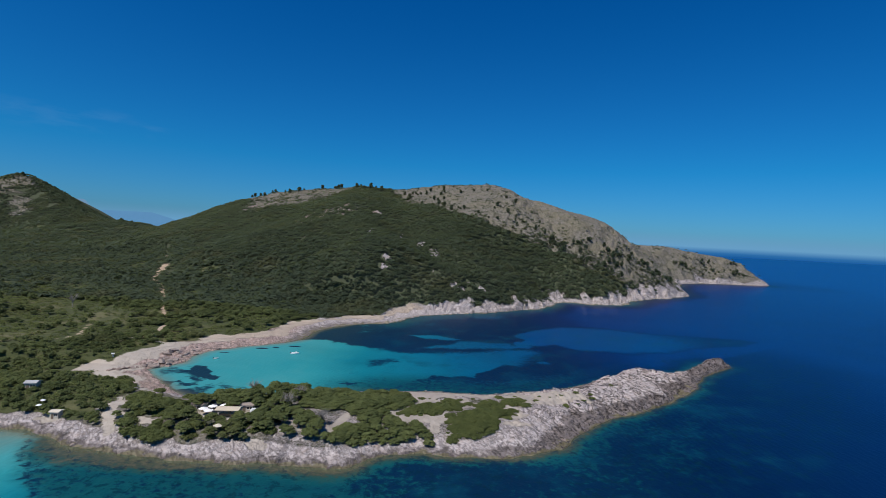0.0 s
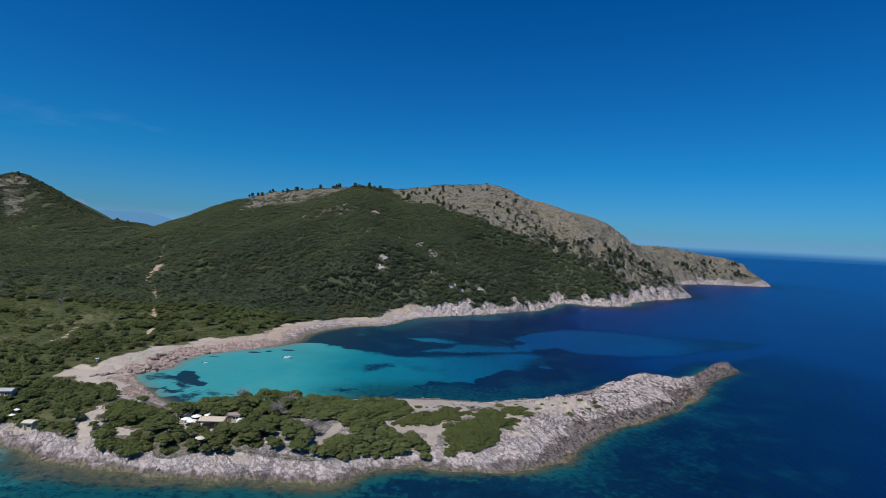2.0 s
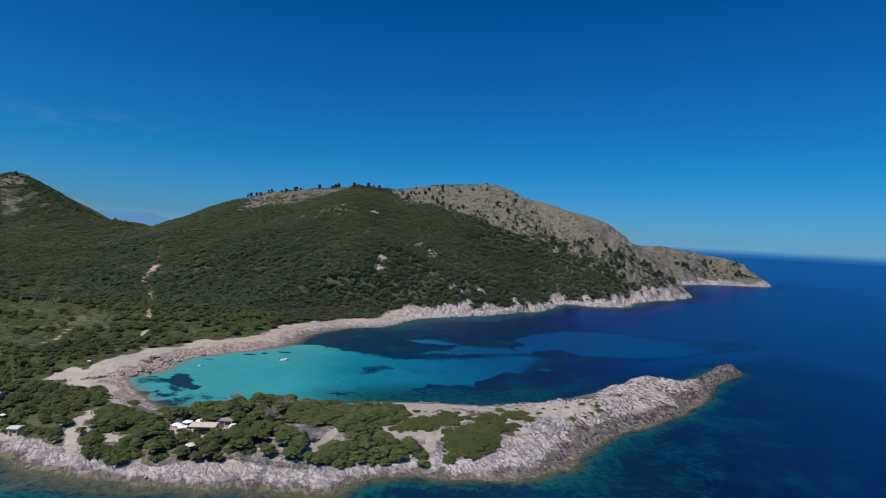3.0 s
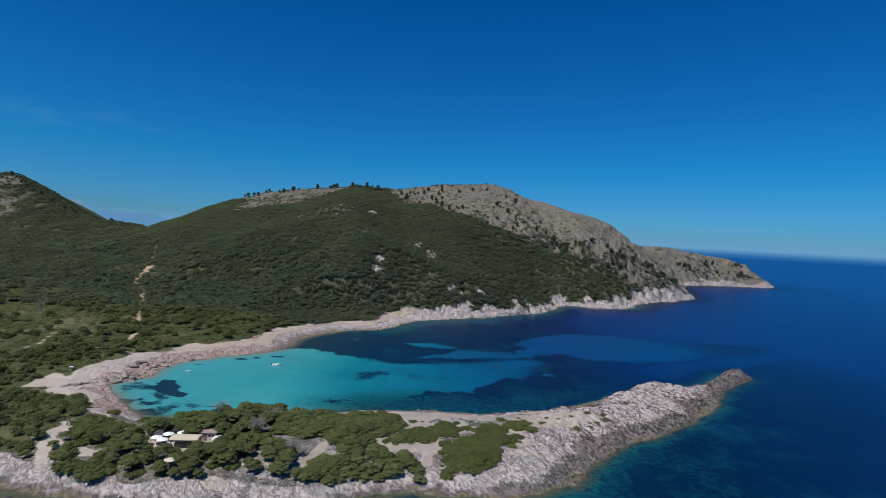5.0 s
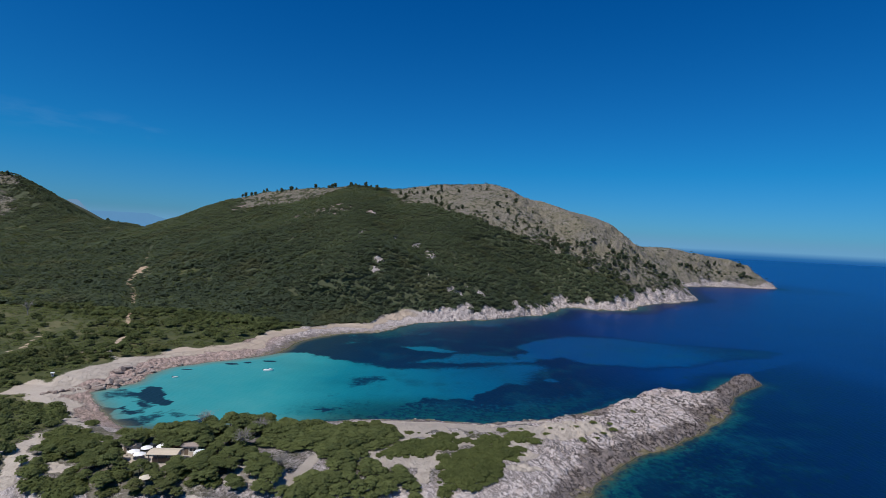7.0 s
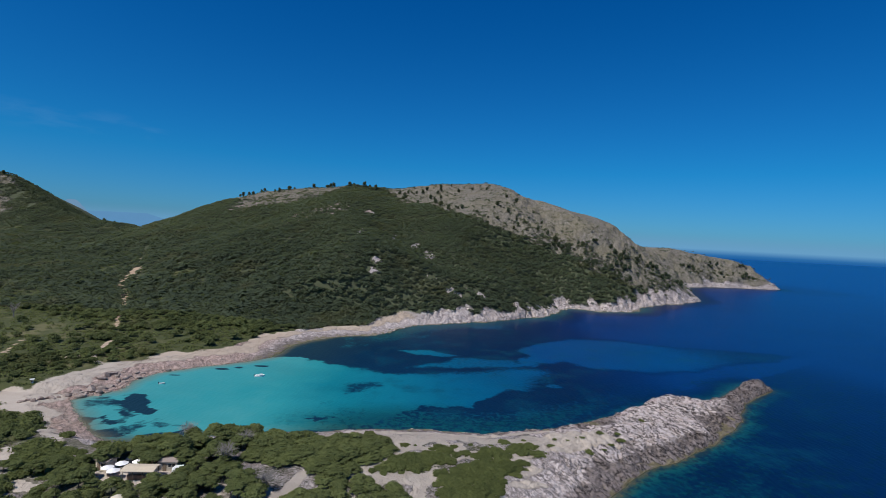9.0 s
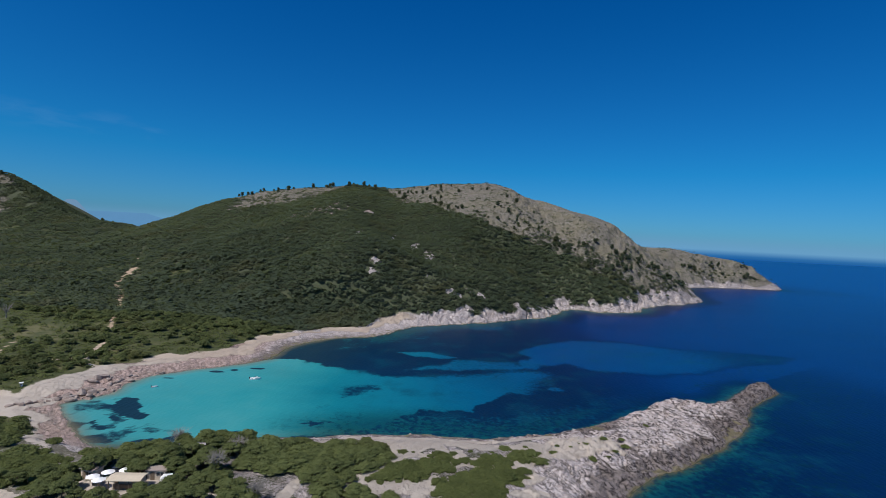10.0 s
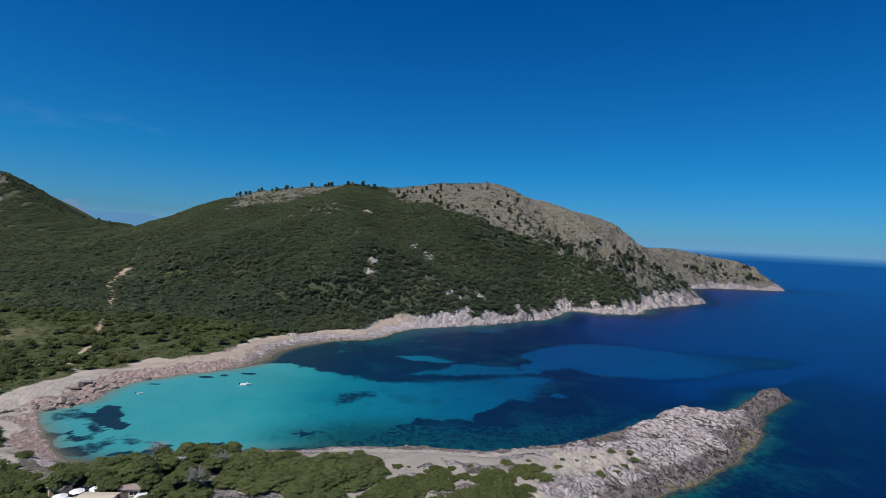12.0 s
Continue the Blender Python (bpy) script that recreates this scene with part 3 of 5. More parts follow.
def sand_zone(x, y, d):
    wide = 8 * step(222, 240, y)
    upper = beach_zone(x, y) * step(17, 11, d - wide + (fbm(x, y, 12, 3, 35) - .5) * 14) * step(5, 11, d - .5 * wide + (fbm(x, y, 8, 3, 36) - .5) * 12)
    upper = upper + .6 * beach_zone(x, y) * step(.0, 1.5, d) * step(8, 5, d) * step(.45, .55, fbm(x, y, 10, 3, 38)) * step(262, 240, y)
    quarry = np.maximum(spots(x, y, SAND_SPOTS), path_zone(x, y))
    quarry = np.maximum(quarry, np.maximum(.7 * patch(x, y, SAND_PLATEAU), .8 * patch(x, y, SAND_BEACH)))
    small = step(.50, .58, fbm(x, y, 9, 3, 37)) * step(-50, -40, x) * step(62, 50, x) * step(212, 200, y) * step(11, 15, d) * .8
    return np.maximum(np.maximum(upper * .75, quarry), small) * step(.5, 2.0, d) * (1 - patch(x, y, MAQUIS_WEST))


def dry_zone(x, y, z):
    """Dry stony slope above the trees."""
    hill = patch(x, y, STONY_FLANK, 7, 16, 26, 40)
    crown = patch(x, y, STONY_CROWN, 6, 14, 22, 41)
    cape = step(800, 860, y) * step(280, 330, x)
    west = spots(x, y, WEST_BARE) * step(-560, -620, x) * step(.30, .40, fbm(x, y, 12, 3, 42))
    mixed = .95 * spots(x, y, MIXED) * step(.46, .53, fbm(x, y, 6, 3, 43))
    return np.clip(hill + crown + cape + west + mixed, 0, 1)


def grown(lo, fine_lo, fine_hi, hi, size, growth):
    """Grid lines: even in the middle, wider and wider outwards."""
    mid = list(np.arange(fine_lo, fine_hi + size, size))
    low, high, s = [], [], size
    a, b = fine_lo, mid[-1]
    s = size
    while a > lo:
        s *= growth
        a -= s
        low.append(a)
    s = size
    while b < hi:
        s *= growth
        b += s
        high.append(b)
    return np.array(low[::-1] + mid + high)


def sheet(name, xs, ys, z_of, smooth=True):
    X, Y = np.meshgrid(xs, ys)
    x, y = X.ravel(), Y.ravel()
    z, extra = z_of(x, y)
    w, h = len(xs), len(ys)
    i = (np.arange(h - 1)[:, None] * w + np.arange(w - 1)[None]).ravel()
    quads = np.stack([i, i + 1, i + 1 + w, i + w], 1)
    me = bpy.data.meshes.new(name)
    me.vertices.add(len(x))
    me.vertices.foreach_set("co", np.stack([x, y, z], 1).astype(np.float32).ravel())
    me.loops.add(quads.size)
    me.loops.foreach_set("vertex_index", quads.astype(np.int32).ravel())
    me.polygons.add(len(quads))
    me.polygons.foreach_set("loop_start", np.arange(0, quads.size, 4, dtype=np.int32))
    me.polygons.foreach_set("use_smooth", np.full(len(quads), smooth))
    me.update(calc_edges=True)
    for key, value in extra.items():
        if value.ndim == 2:
            me.attributes.new(key, "FLOAT_COLOR", "POINT").data.foreach_set("color", value.astype(np.float32).ravel())
        else:
            me.attributes.new(key, "FLOAT", "POINT").data.foreach_set("value", value.astype(np.float32))
    return new(name, me)


def ground_surface(x, y):
    z, d = height(x, y)
    sand, dry = sand_zone(x, y, d), dry_zone(x, y, z)
    rock = np.where(d < 0, 1, rock_zone(x, y, d))
    bare = spots(x, y, ROCKY) * step(.40, .52, fbm(x, y, 4.5, 3, 44))
    bare = np.maximum(bare, .8 * spots(x, y, MIXED) * step(.47, .54, fbm(x, y, 6, 3, 43)))
    rock, dry = np.maximum(rock, .75 * bare), np.maximum(dry, bare)
    pale = step(-58, -44, x) * step(222, 212, y) * (.35 + .35 * fbm(x, y, 5, 3, 46))
    rock = np.maximum(rock, pale)
    dry = np.maximum(dry, .8 * step(222, 212, y) * step(-112, -104, x) * step(-34, -46, x))
    forest = step(380, 440, y) * (1 - spots(x, y, GLADES + HILL_GLADES)) * step(.2, .5, fbm(x, y, 18, 3, 45) + .3)
    return z, {"cover": np.stack([rock, sand, dry, forest], 1)}


ground = sheet("ground", grown(-1500, -145, 172, 900, .82, 1.036), grown(40, 134, 300, 1650, .82, 1.016), ground_surface, False)
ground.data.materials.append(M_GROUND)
tagged(ground, "pale limestone shore, dry scrub slopes and sandy tracks", "ground", kind="structure")

# Sandy patches of the sea floor and dark beds of sea grass.
SAND_COVE = [(-128, 224), (-124, 236), (-120, 246), (-120, 262), (-110, 276), (-98, 285), (-87, 293), (-80, 300), (-74, 305), (-63, 305),
             (-50, 299), (-37, 291), (-26, 286), (-14, 281), (-5, 283), (7, 284), (26, 290), (47, 300), (56, 299), (48, 282), (43, 270),
             (36, 264), (30, 254), (25, 248), (21, 240), (13, 241), (10, 238), (3, 238), (-2, 240), (-4, 234), (-9, 228), (-15, 221),
             (-24, 213), (-41, 207), (-57, 203), (-68, 198), (-75, 196), (-83, 194), (-94, 196), (-105, 205), (-116, 216)]
SAND_STREAK = [(-16, 336), (-3, 338), (14, 333), (20, 327), (13, 323), (3, 324), (-8, 327)]
SAND_TONGUE = [(-7, 298), (-4, 304), (9, 312), (18, 323), (51, 325), (48, 308), (22, 303), (13, 298), (7, 298), (-4, 296)]
SAND_OUTER = [(32, 313), (50, 319), (58, 334), (55, 350), (68, 370), (97, 393), (132, 399), (152, 386), (183, 383), (212, 382), (240, 374),
              (215, 350), (180, 336), (160, 327), (147, 315), (118, 308), (94, 310), (83, 315), (76, 324), (63, 315), (44, 307), (31, 305)]
SAND_WEST = [(-300, 60), (-300, 150), (-129, 158), (-118, 153), (-109, 143), (-99, 131), (-88, 117), (-70, 90)]
BED_ROUND = [(-108, 233), (-107, 238), (-103, 236), (-97, 229), (-96, 226), (-90, 221), (-90, 217), (-92, 216), (-96, 219), (-100, 222), (-104, 226)]
BED_CORNER = [(-98, 200), (-97, 203), (-94, 202), (-88, 198), (-91, 197), (-95, 198.5)]
BED_HOOK = [(-76, 202), (-73, 208), (-70, 208), (-71, 202), (-71, 199), (-74, 200)]
BED_BAR = [(-66, 207), (-62, 209), (-56, 211.5), (-55, 210), (-59, 207), (-64, 206)]
BED_SHORE = [(-85, 200), (-78, 202.5), (-77, 200), (-82, 198.6)]
STRAND_FORK = [(-104, 212), (-104, 213), (-102, 211), (-105, 214), (-104, 215), (-101, 212), (-96, 208), (-97, 206), (-100, 209)]
STRAND_LONG = [(-101, 216), (-101, 219), (-96, 216), (-94, 217), (-95, 214), (-98, 213)]
STRAND_THIN = [(-112, 227), (-108, 229.5), (-104, 227.5), (-103, 225), (-108, 225)]
BED_ISLES = [(-91, 277.5, 3.2, 1.7), (-85, 281.3, 2.0, 1.6), (-76, 286, 3.6, 1.5), (-106, 264.4, 2.4, 1.1)]
BED_MIDDLE = [(-35, 257), (-34, 263), (-27, 268), (-22, 274), (-17, 269), (-13, 263), (-20, 257), (-26, 250), (-32, 248), (-34, 251)]
BED_FAINT = [(-43, 237), (-38, 242), (-34, 247), (-32, 237), (-39, 234)]
BED_FLECKS = [(-44, 222), (-40, 227), (-34, 229), (-27, 224), (-33, 218), (-39, 220)]
REEF_SHALLOW = [(-119, 232), (-108, 237), (-100, 226), (-92, 214), (-78, 211), (-74, 204), (-88, 196), (-100, 200), (-112, 210), (-121, 222)]
WEED_SOUTH = [(-21, 136), (-17, 141), (-11, 143), (-8, 146), (-2, 147), (3, 150), (8, 148), (11, 145), (16, 150), (21, 153), (27, 150),
              (41, 145), (60, 132), (40, 115), (-7, 128)]
# outline, softness and raggedness of its edge, strength
GRASS_BEDS = [(BED_ROUND, .5, 1.6, 1), (BED_CORNER, .3, .7, 1), (BED_HOOK, .4, 1.0, 1), (BED_BAR, .3, .5, 1), (BED_SHORE, .3, .5, .95),
              (STRAND_FORK, .4, .8, .85), (STRAND_LONG, .6, 1.4, .6), (STRAND_THIN, .8, 1.6, .45), (BED_MIDDLE, 8.0, 5.0, .66),
              (BED_FAINT, 4.0, 5.0, .4), (WEED_SOUTH, 3.0, 7.0, .5)]


def sea_surface(x, y):
    d = shore(x, y)
    e = np.maximum(-d, 0)
    depth = np.where(d > 0, 0, sea_depth(x, y, e)) - np.maximum(d, 0) * .3
    near = (x > -400) & (x < 500) & (y > 0) & (y < 600)
    bed = np.zeros(x.shape)
    sx, sy = x[near], y[near]
    wx, wy = sx + (fbm(sx, sy, 12, 5, 51, .68) - .5) * 14, sy + (fbm(sx, sy, 12, 5, 52, .68) - .5) * 13
    s = step(-2.5 - .22 * np.maximum(sx + 60, 0) * step(255, 285, sy), 2.5 + .14 * np.maximum(sx + 60, 0) * step(255, 285, sy), outline_distance(wx, wy, SAND_COVE))
    s = np.maximum(s, .76 * step(-5, 5, outline_distance(wx, wy, SAND_OUTER)) * (1 - .5 * step(110, 215, sx)))
    s = np.maximum(s, .85 * step(-2, 3, outline_distance(wx, wy, SAND_STREAK)))
    s = np.maximum(s, .62 * step(-4, 4, outline_distance(wx, wy, SAND_TONGUE)))
    s = np.maximum(s, step(-4, 4, outline_distance(wx, wy, SAND_WEST)))
    rag = (fbm(sx, sy, 6, 5, 53, .65) - .5) * 1.9
    spot = np.hypot((sx - 59.5) / 5, (sy - 274.5) / 4) + rag
    s = np.maximum(s, .6 * step(1.3, .6, spot))
    # south of the headland: mottled rock, sand and weed
    lee = step(205, 190, sy - .9 * np.maximum(sx - 20, 0)) * step(75, 45, e[near])
    south = lee * step(75, 25, e[near]) * step(215, 130, sx) * (1 - step(-4, 4, outline_distance(wx, wy, SAND_WEST)))
    s = np.maximum(s, south * (1 - .42 * step(0, 60, sx)) * (.36 + .44 * step(.36, .58, fbm(sx, sy, 14, 4, 55)) + .3 * step(12, 2, e[near]) - .25 * step(20, 50, e[near])))
    s = np.maximum(s, .66 * south * step(10, -30, sx) * step(48, 30, e[near]))
    north_side = step(32, 8, e[near]) * (1 - south) * step(-60, -20, sx)
    s = np.maximum(s, .56 * north_side)
    s = np.maximum(s, (.2 + .5 * step(.4, .62, fbm(sx, sy, 22, 4, 56))) * step(46, 12, e[near]) * step(318, 345, sy) * step(190, 90, sx))
    for k, (outline, soft, ragged, much) in enumerate(GRASS_BEDS):
        s = s * (1 - much * patch(sx, sy, outline, soft, ragged, 4 + ragged, 320 + 3 * k))
    isles = np.zeros(sx.shape)
    for cx, cy, rx, ry in BED_ISLES:
        isles = np.maximum(isles, step(1.3, .7, np.hypot((sx - cx) / rx, (sy - cy) / ry) + .4 * rag))
    flecks = patch(sx, sy, BED_FLECKS, 2, 2) * step(.56, .62, fbm(sx * .5, sy, 2.5, 3, 360)) * .8
    reef = patch(sx, sy, REEF_SHALLOW, 4, 4) * .58 * step(.38, .62, fbm(sx, sy, 5, 4, 361))
    s = s * (1 - isles) * (1 - flecks) * (1 - reef)
    bed[near] = s
    pale = np.maximum(step(-6, 8, outline_distance(wx, wy, SAND_OUTER)), step(-4, 4, outline_distance(wx, wy, SAND_TONGUE)))
    depth[near] = depth[near] * (1 - pale) + np.minimum(depth[near], 8.4) * pale
    mottle, shoal = np.full(x.shape, .9), np.zeros(x.shape)
    mottle[near] = 1.0 + 1.7 * np.maximum(south, north_side)
    shoal[near] = np.maximum(np.maximum(south, north_side), lee * step(-40, -20, sx))
    return np.zeros(x.shape), {"depth": depth, "bed": bed, "mottle": mottle, "shoal": shoal}


water = sheet("water", grown(-5400, -140, 150, 5400, 1.3, 1.07), grown(-5000, 120, 300, 5400, 1.3, 1.05), sea_surface)
water.data.materials.append(M_WATER)
water.visible_shadow = False
tagged(water, "calm clear sea, turquoise over sand and navy over weed", "sea", kind="structure")

# ---- plants ----
def mesh_of(name, verts, faces, tint=None, material=None):
    """A mesh from arrays of triangles."""
    me = bpy.data.meshes.new(name)
    me.vertices.add(len(verts))
    me.vertices.foreach_set("co", np.asarray(verts, np.float32).ravel())
    faces = np.asarray(faces, np.int32)
    me.loops.add(faces.size)
    me.loops.foreach_set("vertex_index", faces.ravel())
    me.polygons.add(len(faces))
    me.polygons.foreach_set("loop_start", np.arange(0, faces.size, 3, dtype=np.int32))
    me.polygons.foreach_set("use_smooth", np.full(len(faces), tint is not None))
    me.update(calc_edges=True)
    if tint is not None:
        me.attributes.new("tint", "FLOAT", "POINT").data.foreach_set("value", np.asarray(tint, np.float32))
    if material:
        me.materials.append(material)
    return me


def ball(rng, subdiv):
    bm = bmesh.new()
    if subdiv:
        bmesh.ops.create_icosphere(bm, subdivisions=subdiv, radius=1)
    else:
        bmesh.ops.create_cone(bm, cap_ends=False, segments=4, radius1=0, radius2=1, depth=1)
        bmesh.ops.create_cone(bm, cap_ends=False, segments=4, radius1=1, radius2=0, depth=1, matrix=Matrix.Translation((0, 0, 1)))
        bmesh.ops.remove_doubles(bm, verts=bm.verts, dist=.01)
        bmesh.ops.translate(bm, verts=bm.verts, vec=(0, 0, -.5))
        bmesh.ops.triangulate(bm, faces=bm.faces)
        bm.verts.index_update()
    v = np.array([p.co for p in bm.verts])
    f = np.array([[q.index for q in p.verts] for p in bm.faces])
    bm.free()
    return v * (1 + (.18 if subdiv == 0 else .07) * rng.standard_normal((len(v), 1))), f


def leafy(rng, lobes, tufts, size, core=1, core_scale=.8, stray=.55):
    """Lobes (x, y, z, radius, flatness) clad in small tufts of leaves round a core."""
    V, F, n = [], [], 0
    for x, y, z, r, flat in lobes:
        v, f = ball(rng, core)
        V.append(v * (r * core_scale, r * core_scale, r * core_scale * flat) + (x, y, z))
        F.append(f + n)
        n += len(v)
        w = rng.standard_normal((tufts, 3))
        w /= np.linalg.norm(w, axis=1)[:, None]
        w[:, 2] = np.where(w[:, 2] < -.3, -w[:, 2], w[:, 2])
        c = w * (r, r, r * flat) * rng.uniform(.72, 1.18, (tufts, 1)) + (x, y, z)
        w = w + (0, 0, .7) + stray * rng.standard_normal((tufts, 3))
        w /= np.linalg.norm(w, axis=1)[:, None]
        a = np.cross(w, rng.standard_normal((tufts, 3)))
        a /= np.linalg.norm(a, axis=1)[:, None]
        b = np.cross(w, a)
        s = size * rng.uniform(.6, 1.35, (tufts, 1))
        tri = np.stack([c + a * s, c - a * s * .6 + b * s * .8, c - a * s * .6 - b * s * .8], 1).reshape(-1, 3)
        V.append(tri)
        F.append(np.arange(3 * tufts).reshape(-1, 3) + n)
        n += 3 * tufts
    return np.concatenate(V), np.concatenate(F)


def rod(points, radii, sides=6):
    """A tapered limb along points, as triangles."""
    V, F = [], []
    for k, (p, r) in enumerate(zip(points, radii)):
        for i in range(sides):
            a = 2 * math.pi * i / sides
            V.append((p[0] + r * math.cos(a), p[1] + r * math.sin(a), p[2]))
        if k:
            o = (k - 1) * sides
            for i in range(sides):
                j = (i + 1) % sides
                F += [(o + i, o + j, o + sides + j), (o + i, o + sides + j, o + sides + i)]
    return np.array(V), np.array(F)


def joined(pieces):
    V, F, n = [], [], 0
    for v, f in pieces:
        V.append(v)
        F.append(f + n)
        n += len(v)
    return np.concatenate(V), np.concatenate(F)


def pine_parts(seed, tall, wide):
    rng = np.random.default_rng(seed)
    lean = rng.uniform(-.7, .7, 2)
    base = tall * .52
    limbs = [rod([(0, 0, -.5), (lean[0] * .3, lean[1] * .3, base * .5), (lean[0], lean[1], base * 1.15)], (.24, .19, .1))]
    lobes = []
    for k in range(17):
        a, q = k * 2.4 + rng.uniform(-.5, .5), math.sqrt((k + .6) / 17.5)
        x, y = lean[0] + wide * q * math.cos(a) * .86, lean[1] + wide * q * math.sin(a) * .86
        z = tall * (.86 - .40 * q ** 2) + rng.uniform(-.5, .35)
        lobes.append((x, y, z, wide * rng.uniform(.32, .5), rng.uniform(.34, .5)))
        if k % 3 == 0:
            limbs.append(rod([(lean[0] * .7, lean[1] * .7, base * rng.uniform(.55, .95)), ((x + lean[0]) / 2, (y + lean[1]) / 2, z * .82), (x, y, z)],
                             (.1, .07, .03), 4))
    return joined(limbs), leafy(rng, lobes, 150, .3, 1, .72, .5)


def pine_tree(seed, tall, wide):
    thing = new("pine_tree")
    (tv, tf), (cv, cf) = pine_parts(seed, tall, wide)
    trunk = new("trunk", mesh_of("trunk", tv, tf, None, M_BARK))
    rng = np.random.default_rng(seed + 99)
    # crown tint grows paler with height, scattered at random
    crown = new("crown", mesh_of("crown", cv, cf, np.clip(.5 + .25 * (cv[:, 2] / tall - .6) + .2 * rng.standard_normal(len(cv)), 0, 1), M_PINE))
    trunk.parent = crown.parent = thing
    return tagged(thing, "broad-crowned green pine on the rocky headland", "tree", "pines on the headland")


def shrub(seed, wide, tall):
    rng = np.random.default_rng(seed)
    lobes = [(wide * .8 * math.cos(a) * q, wide * .8 * math.sin(a) * q, tall * (.5 - .25 * q), wide * rng.uniform(.26, .42), tall / wide * 1.5)
             for a, q in [(k * 2.4, math.sqrt(k / 13)) for k in range(13)]]
    v, f = leafy(rng, lobes, 84, .2, 1, .78, .5)
    v[:, 2] = np.maximum(v[:, 2], -.3)
    ob = new("shrub", mesh_of("shrub", v, f, rng.random(len(v)), M_SHRUB))
    return tagged(ob, "low wind-clipped green shrub on pale rock", "shrub", "shrubs on the headland")


def ground_z(x, y):
    return height(np.asarray(x, float), np.asarray(y, float))[0]


def jittered(x0, x1, y0, y1, size, rng):
    X, Y = np.meshgrid(np.arange(x0, x1, size), np.arange(y0, y1, size))
    return X.ravel() + rng.uniform(-.45, .45, X.size) * size, Y.ravel() + rng.uniform(-.45, .45, Y.size) * size


def woods(name, templates, x, y, z, scale, tint, material, label, category):
    """Many trees or bushes as one mesh: every one a turned and scaled template."""
    rng = np.random.default_rng(7)
    pick, turn = rng.integers(0, len(templates), len(x)), rng.uniform(0, 6.283, len(x))
    V, F, T, n = [], [], [], 0
    for k, (tv, tf) in enumerate(templates):
        s = np.nonzero(pick == k)[0]
        c, q = np.cos(turn[s])[:, None], np.sin(turn[s])[:, None]
        a = scale[s][:, None]
        v = np.stack([(tv[:, 0] * c - tv[:, 1] * q) * a + x[s][:, None], (tv[:, 0] * q + tv[:, 1] * c) * a + y[s][:, None],
                      tv[:, 2] * a * rng.uniform(.8, 1.2, (len(s), 1)) + z[s][:, None]], 2)
        V.append(v.reshape(-1, 3))
        F.append((tf[None] + (np.arange(len(s)) * len(tv))[:, None, None] + n).reshape(-1, 3))
        T.append(np.repeat(tint[s], len(tv)))
        n += len(s) * len(tv)
    ob = new(name, mesh_of(name, np.concatenate(V), np.concatenate(F), np.concatenate(T), material))
    return tagged(ob, label, category, kind="stuff")


def spray(rng, count, wide, tall, size):
    """A loose dome of leaf clumps, most of them facing the sky."""
    a, q = rng.uniform(0, 6.283, count), np.sqrt(rng.uniform(0, 1, count))
    r = wide * (1 + .22 * np.sin(2 * a + rng.uniform(0, 6)) + .12 * np.sin(3 * a + rng.uniform(0, 6)))
    c = np.stack([r * q * np.cos(a), r * q * np.sin(a), tall * np.sqrt(1 - .9 * q * q) * rng.uniform(.72, 1.05, count)], 1)
    w = np.stack([.55 * q * np.cos(a), .55 * q * np.sin(a), np.ones(count)], 1) + .22 * rng.standard_normal((count, 3))
    w /= np.linalg.norm(w, axis=1)[:, None]
    u = np.cross(w, rng.standard_normal((count, 3)))
    u /= np.linalg.norm(u, axis=1)[:, None]
    v = np.cross(w, u)
    s = size * rng.uniform(.6, 1.3, (count, 1))
    V = np.stack([c + u * s, c - u * s * .6 + v * s * .8, c - u * s * .6 - v * s * .8], 1).reshape(-1, 3)
    return V, np.arange(3 * count).reshape(-1, 3)


def far_tree(seed):
    rng = np.random.default_rng(seed)
    return spray(rng, 40, 2.5, 2.2, .85)


def distant_tree(seed):
    rng = np.random.default_rng(seed)
    return spray(rng, 20, 2.5, 2.1, 1.15)


def low_bush(seed):
    rng = np.random.default_rng(seed)
    return spray(rng, 34, 2.2, 1.5, .55)


def mid_tree(seed):
    rng = np.random.default_rng(seed)
    lobes = [(2.0 * q * math.cos(a), 2.0 * q * math.sin(a), 2.4 + rng.uniform(-.3, .5) - .9 * q, rng.uniform(1.2, 1.7), .6)
             for a, q in [(k * 2.4, math.sqrt(k / 6)) for k in range(7)]]
    v, f = leafy(rng, lobes, 52, .42, 0, .7, .5)
    t = rod([(0, 0, -.6), (.1, 0, 1.2), (.2, .1, 2.4)], (.2, .16, .1), 5)
    return joined([(v, f), t])


def upright_tree(seed):
    """A lone pine with a rounded crown, taller than wide."""
    rng = np.random.default_rng(seed)
    lobes = [(.7 * math.cos(k * 2.4), .7 * math.sin(k * 2.4), 1.5 + .42 * k, 1.5 - .09 * k, .85) for k in range(7)]
    v, f = leafy(rng, lobes, 30, .5, 0, .75, .5)
    t = rod([(0, 0, -.6), (.1, 0, 1.2), (.1, .1, 2.4)], (.22, .18, .1), 5)
    return joined([(v, f), t])


CAPE_CLUMPS = [(492, 991, 32, 9), (532, 1013, 18, 12), (583, 1007, 26, 6), (594, 1030, 8, 4), (470, 988, 9, 5), (455, 993, 5, 4)]
rng = np.random.default_rng(11)
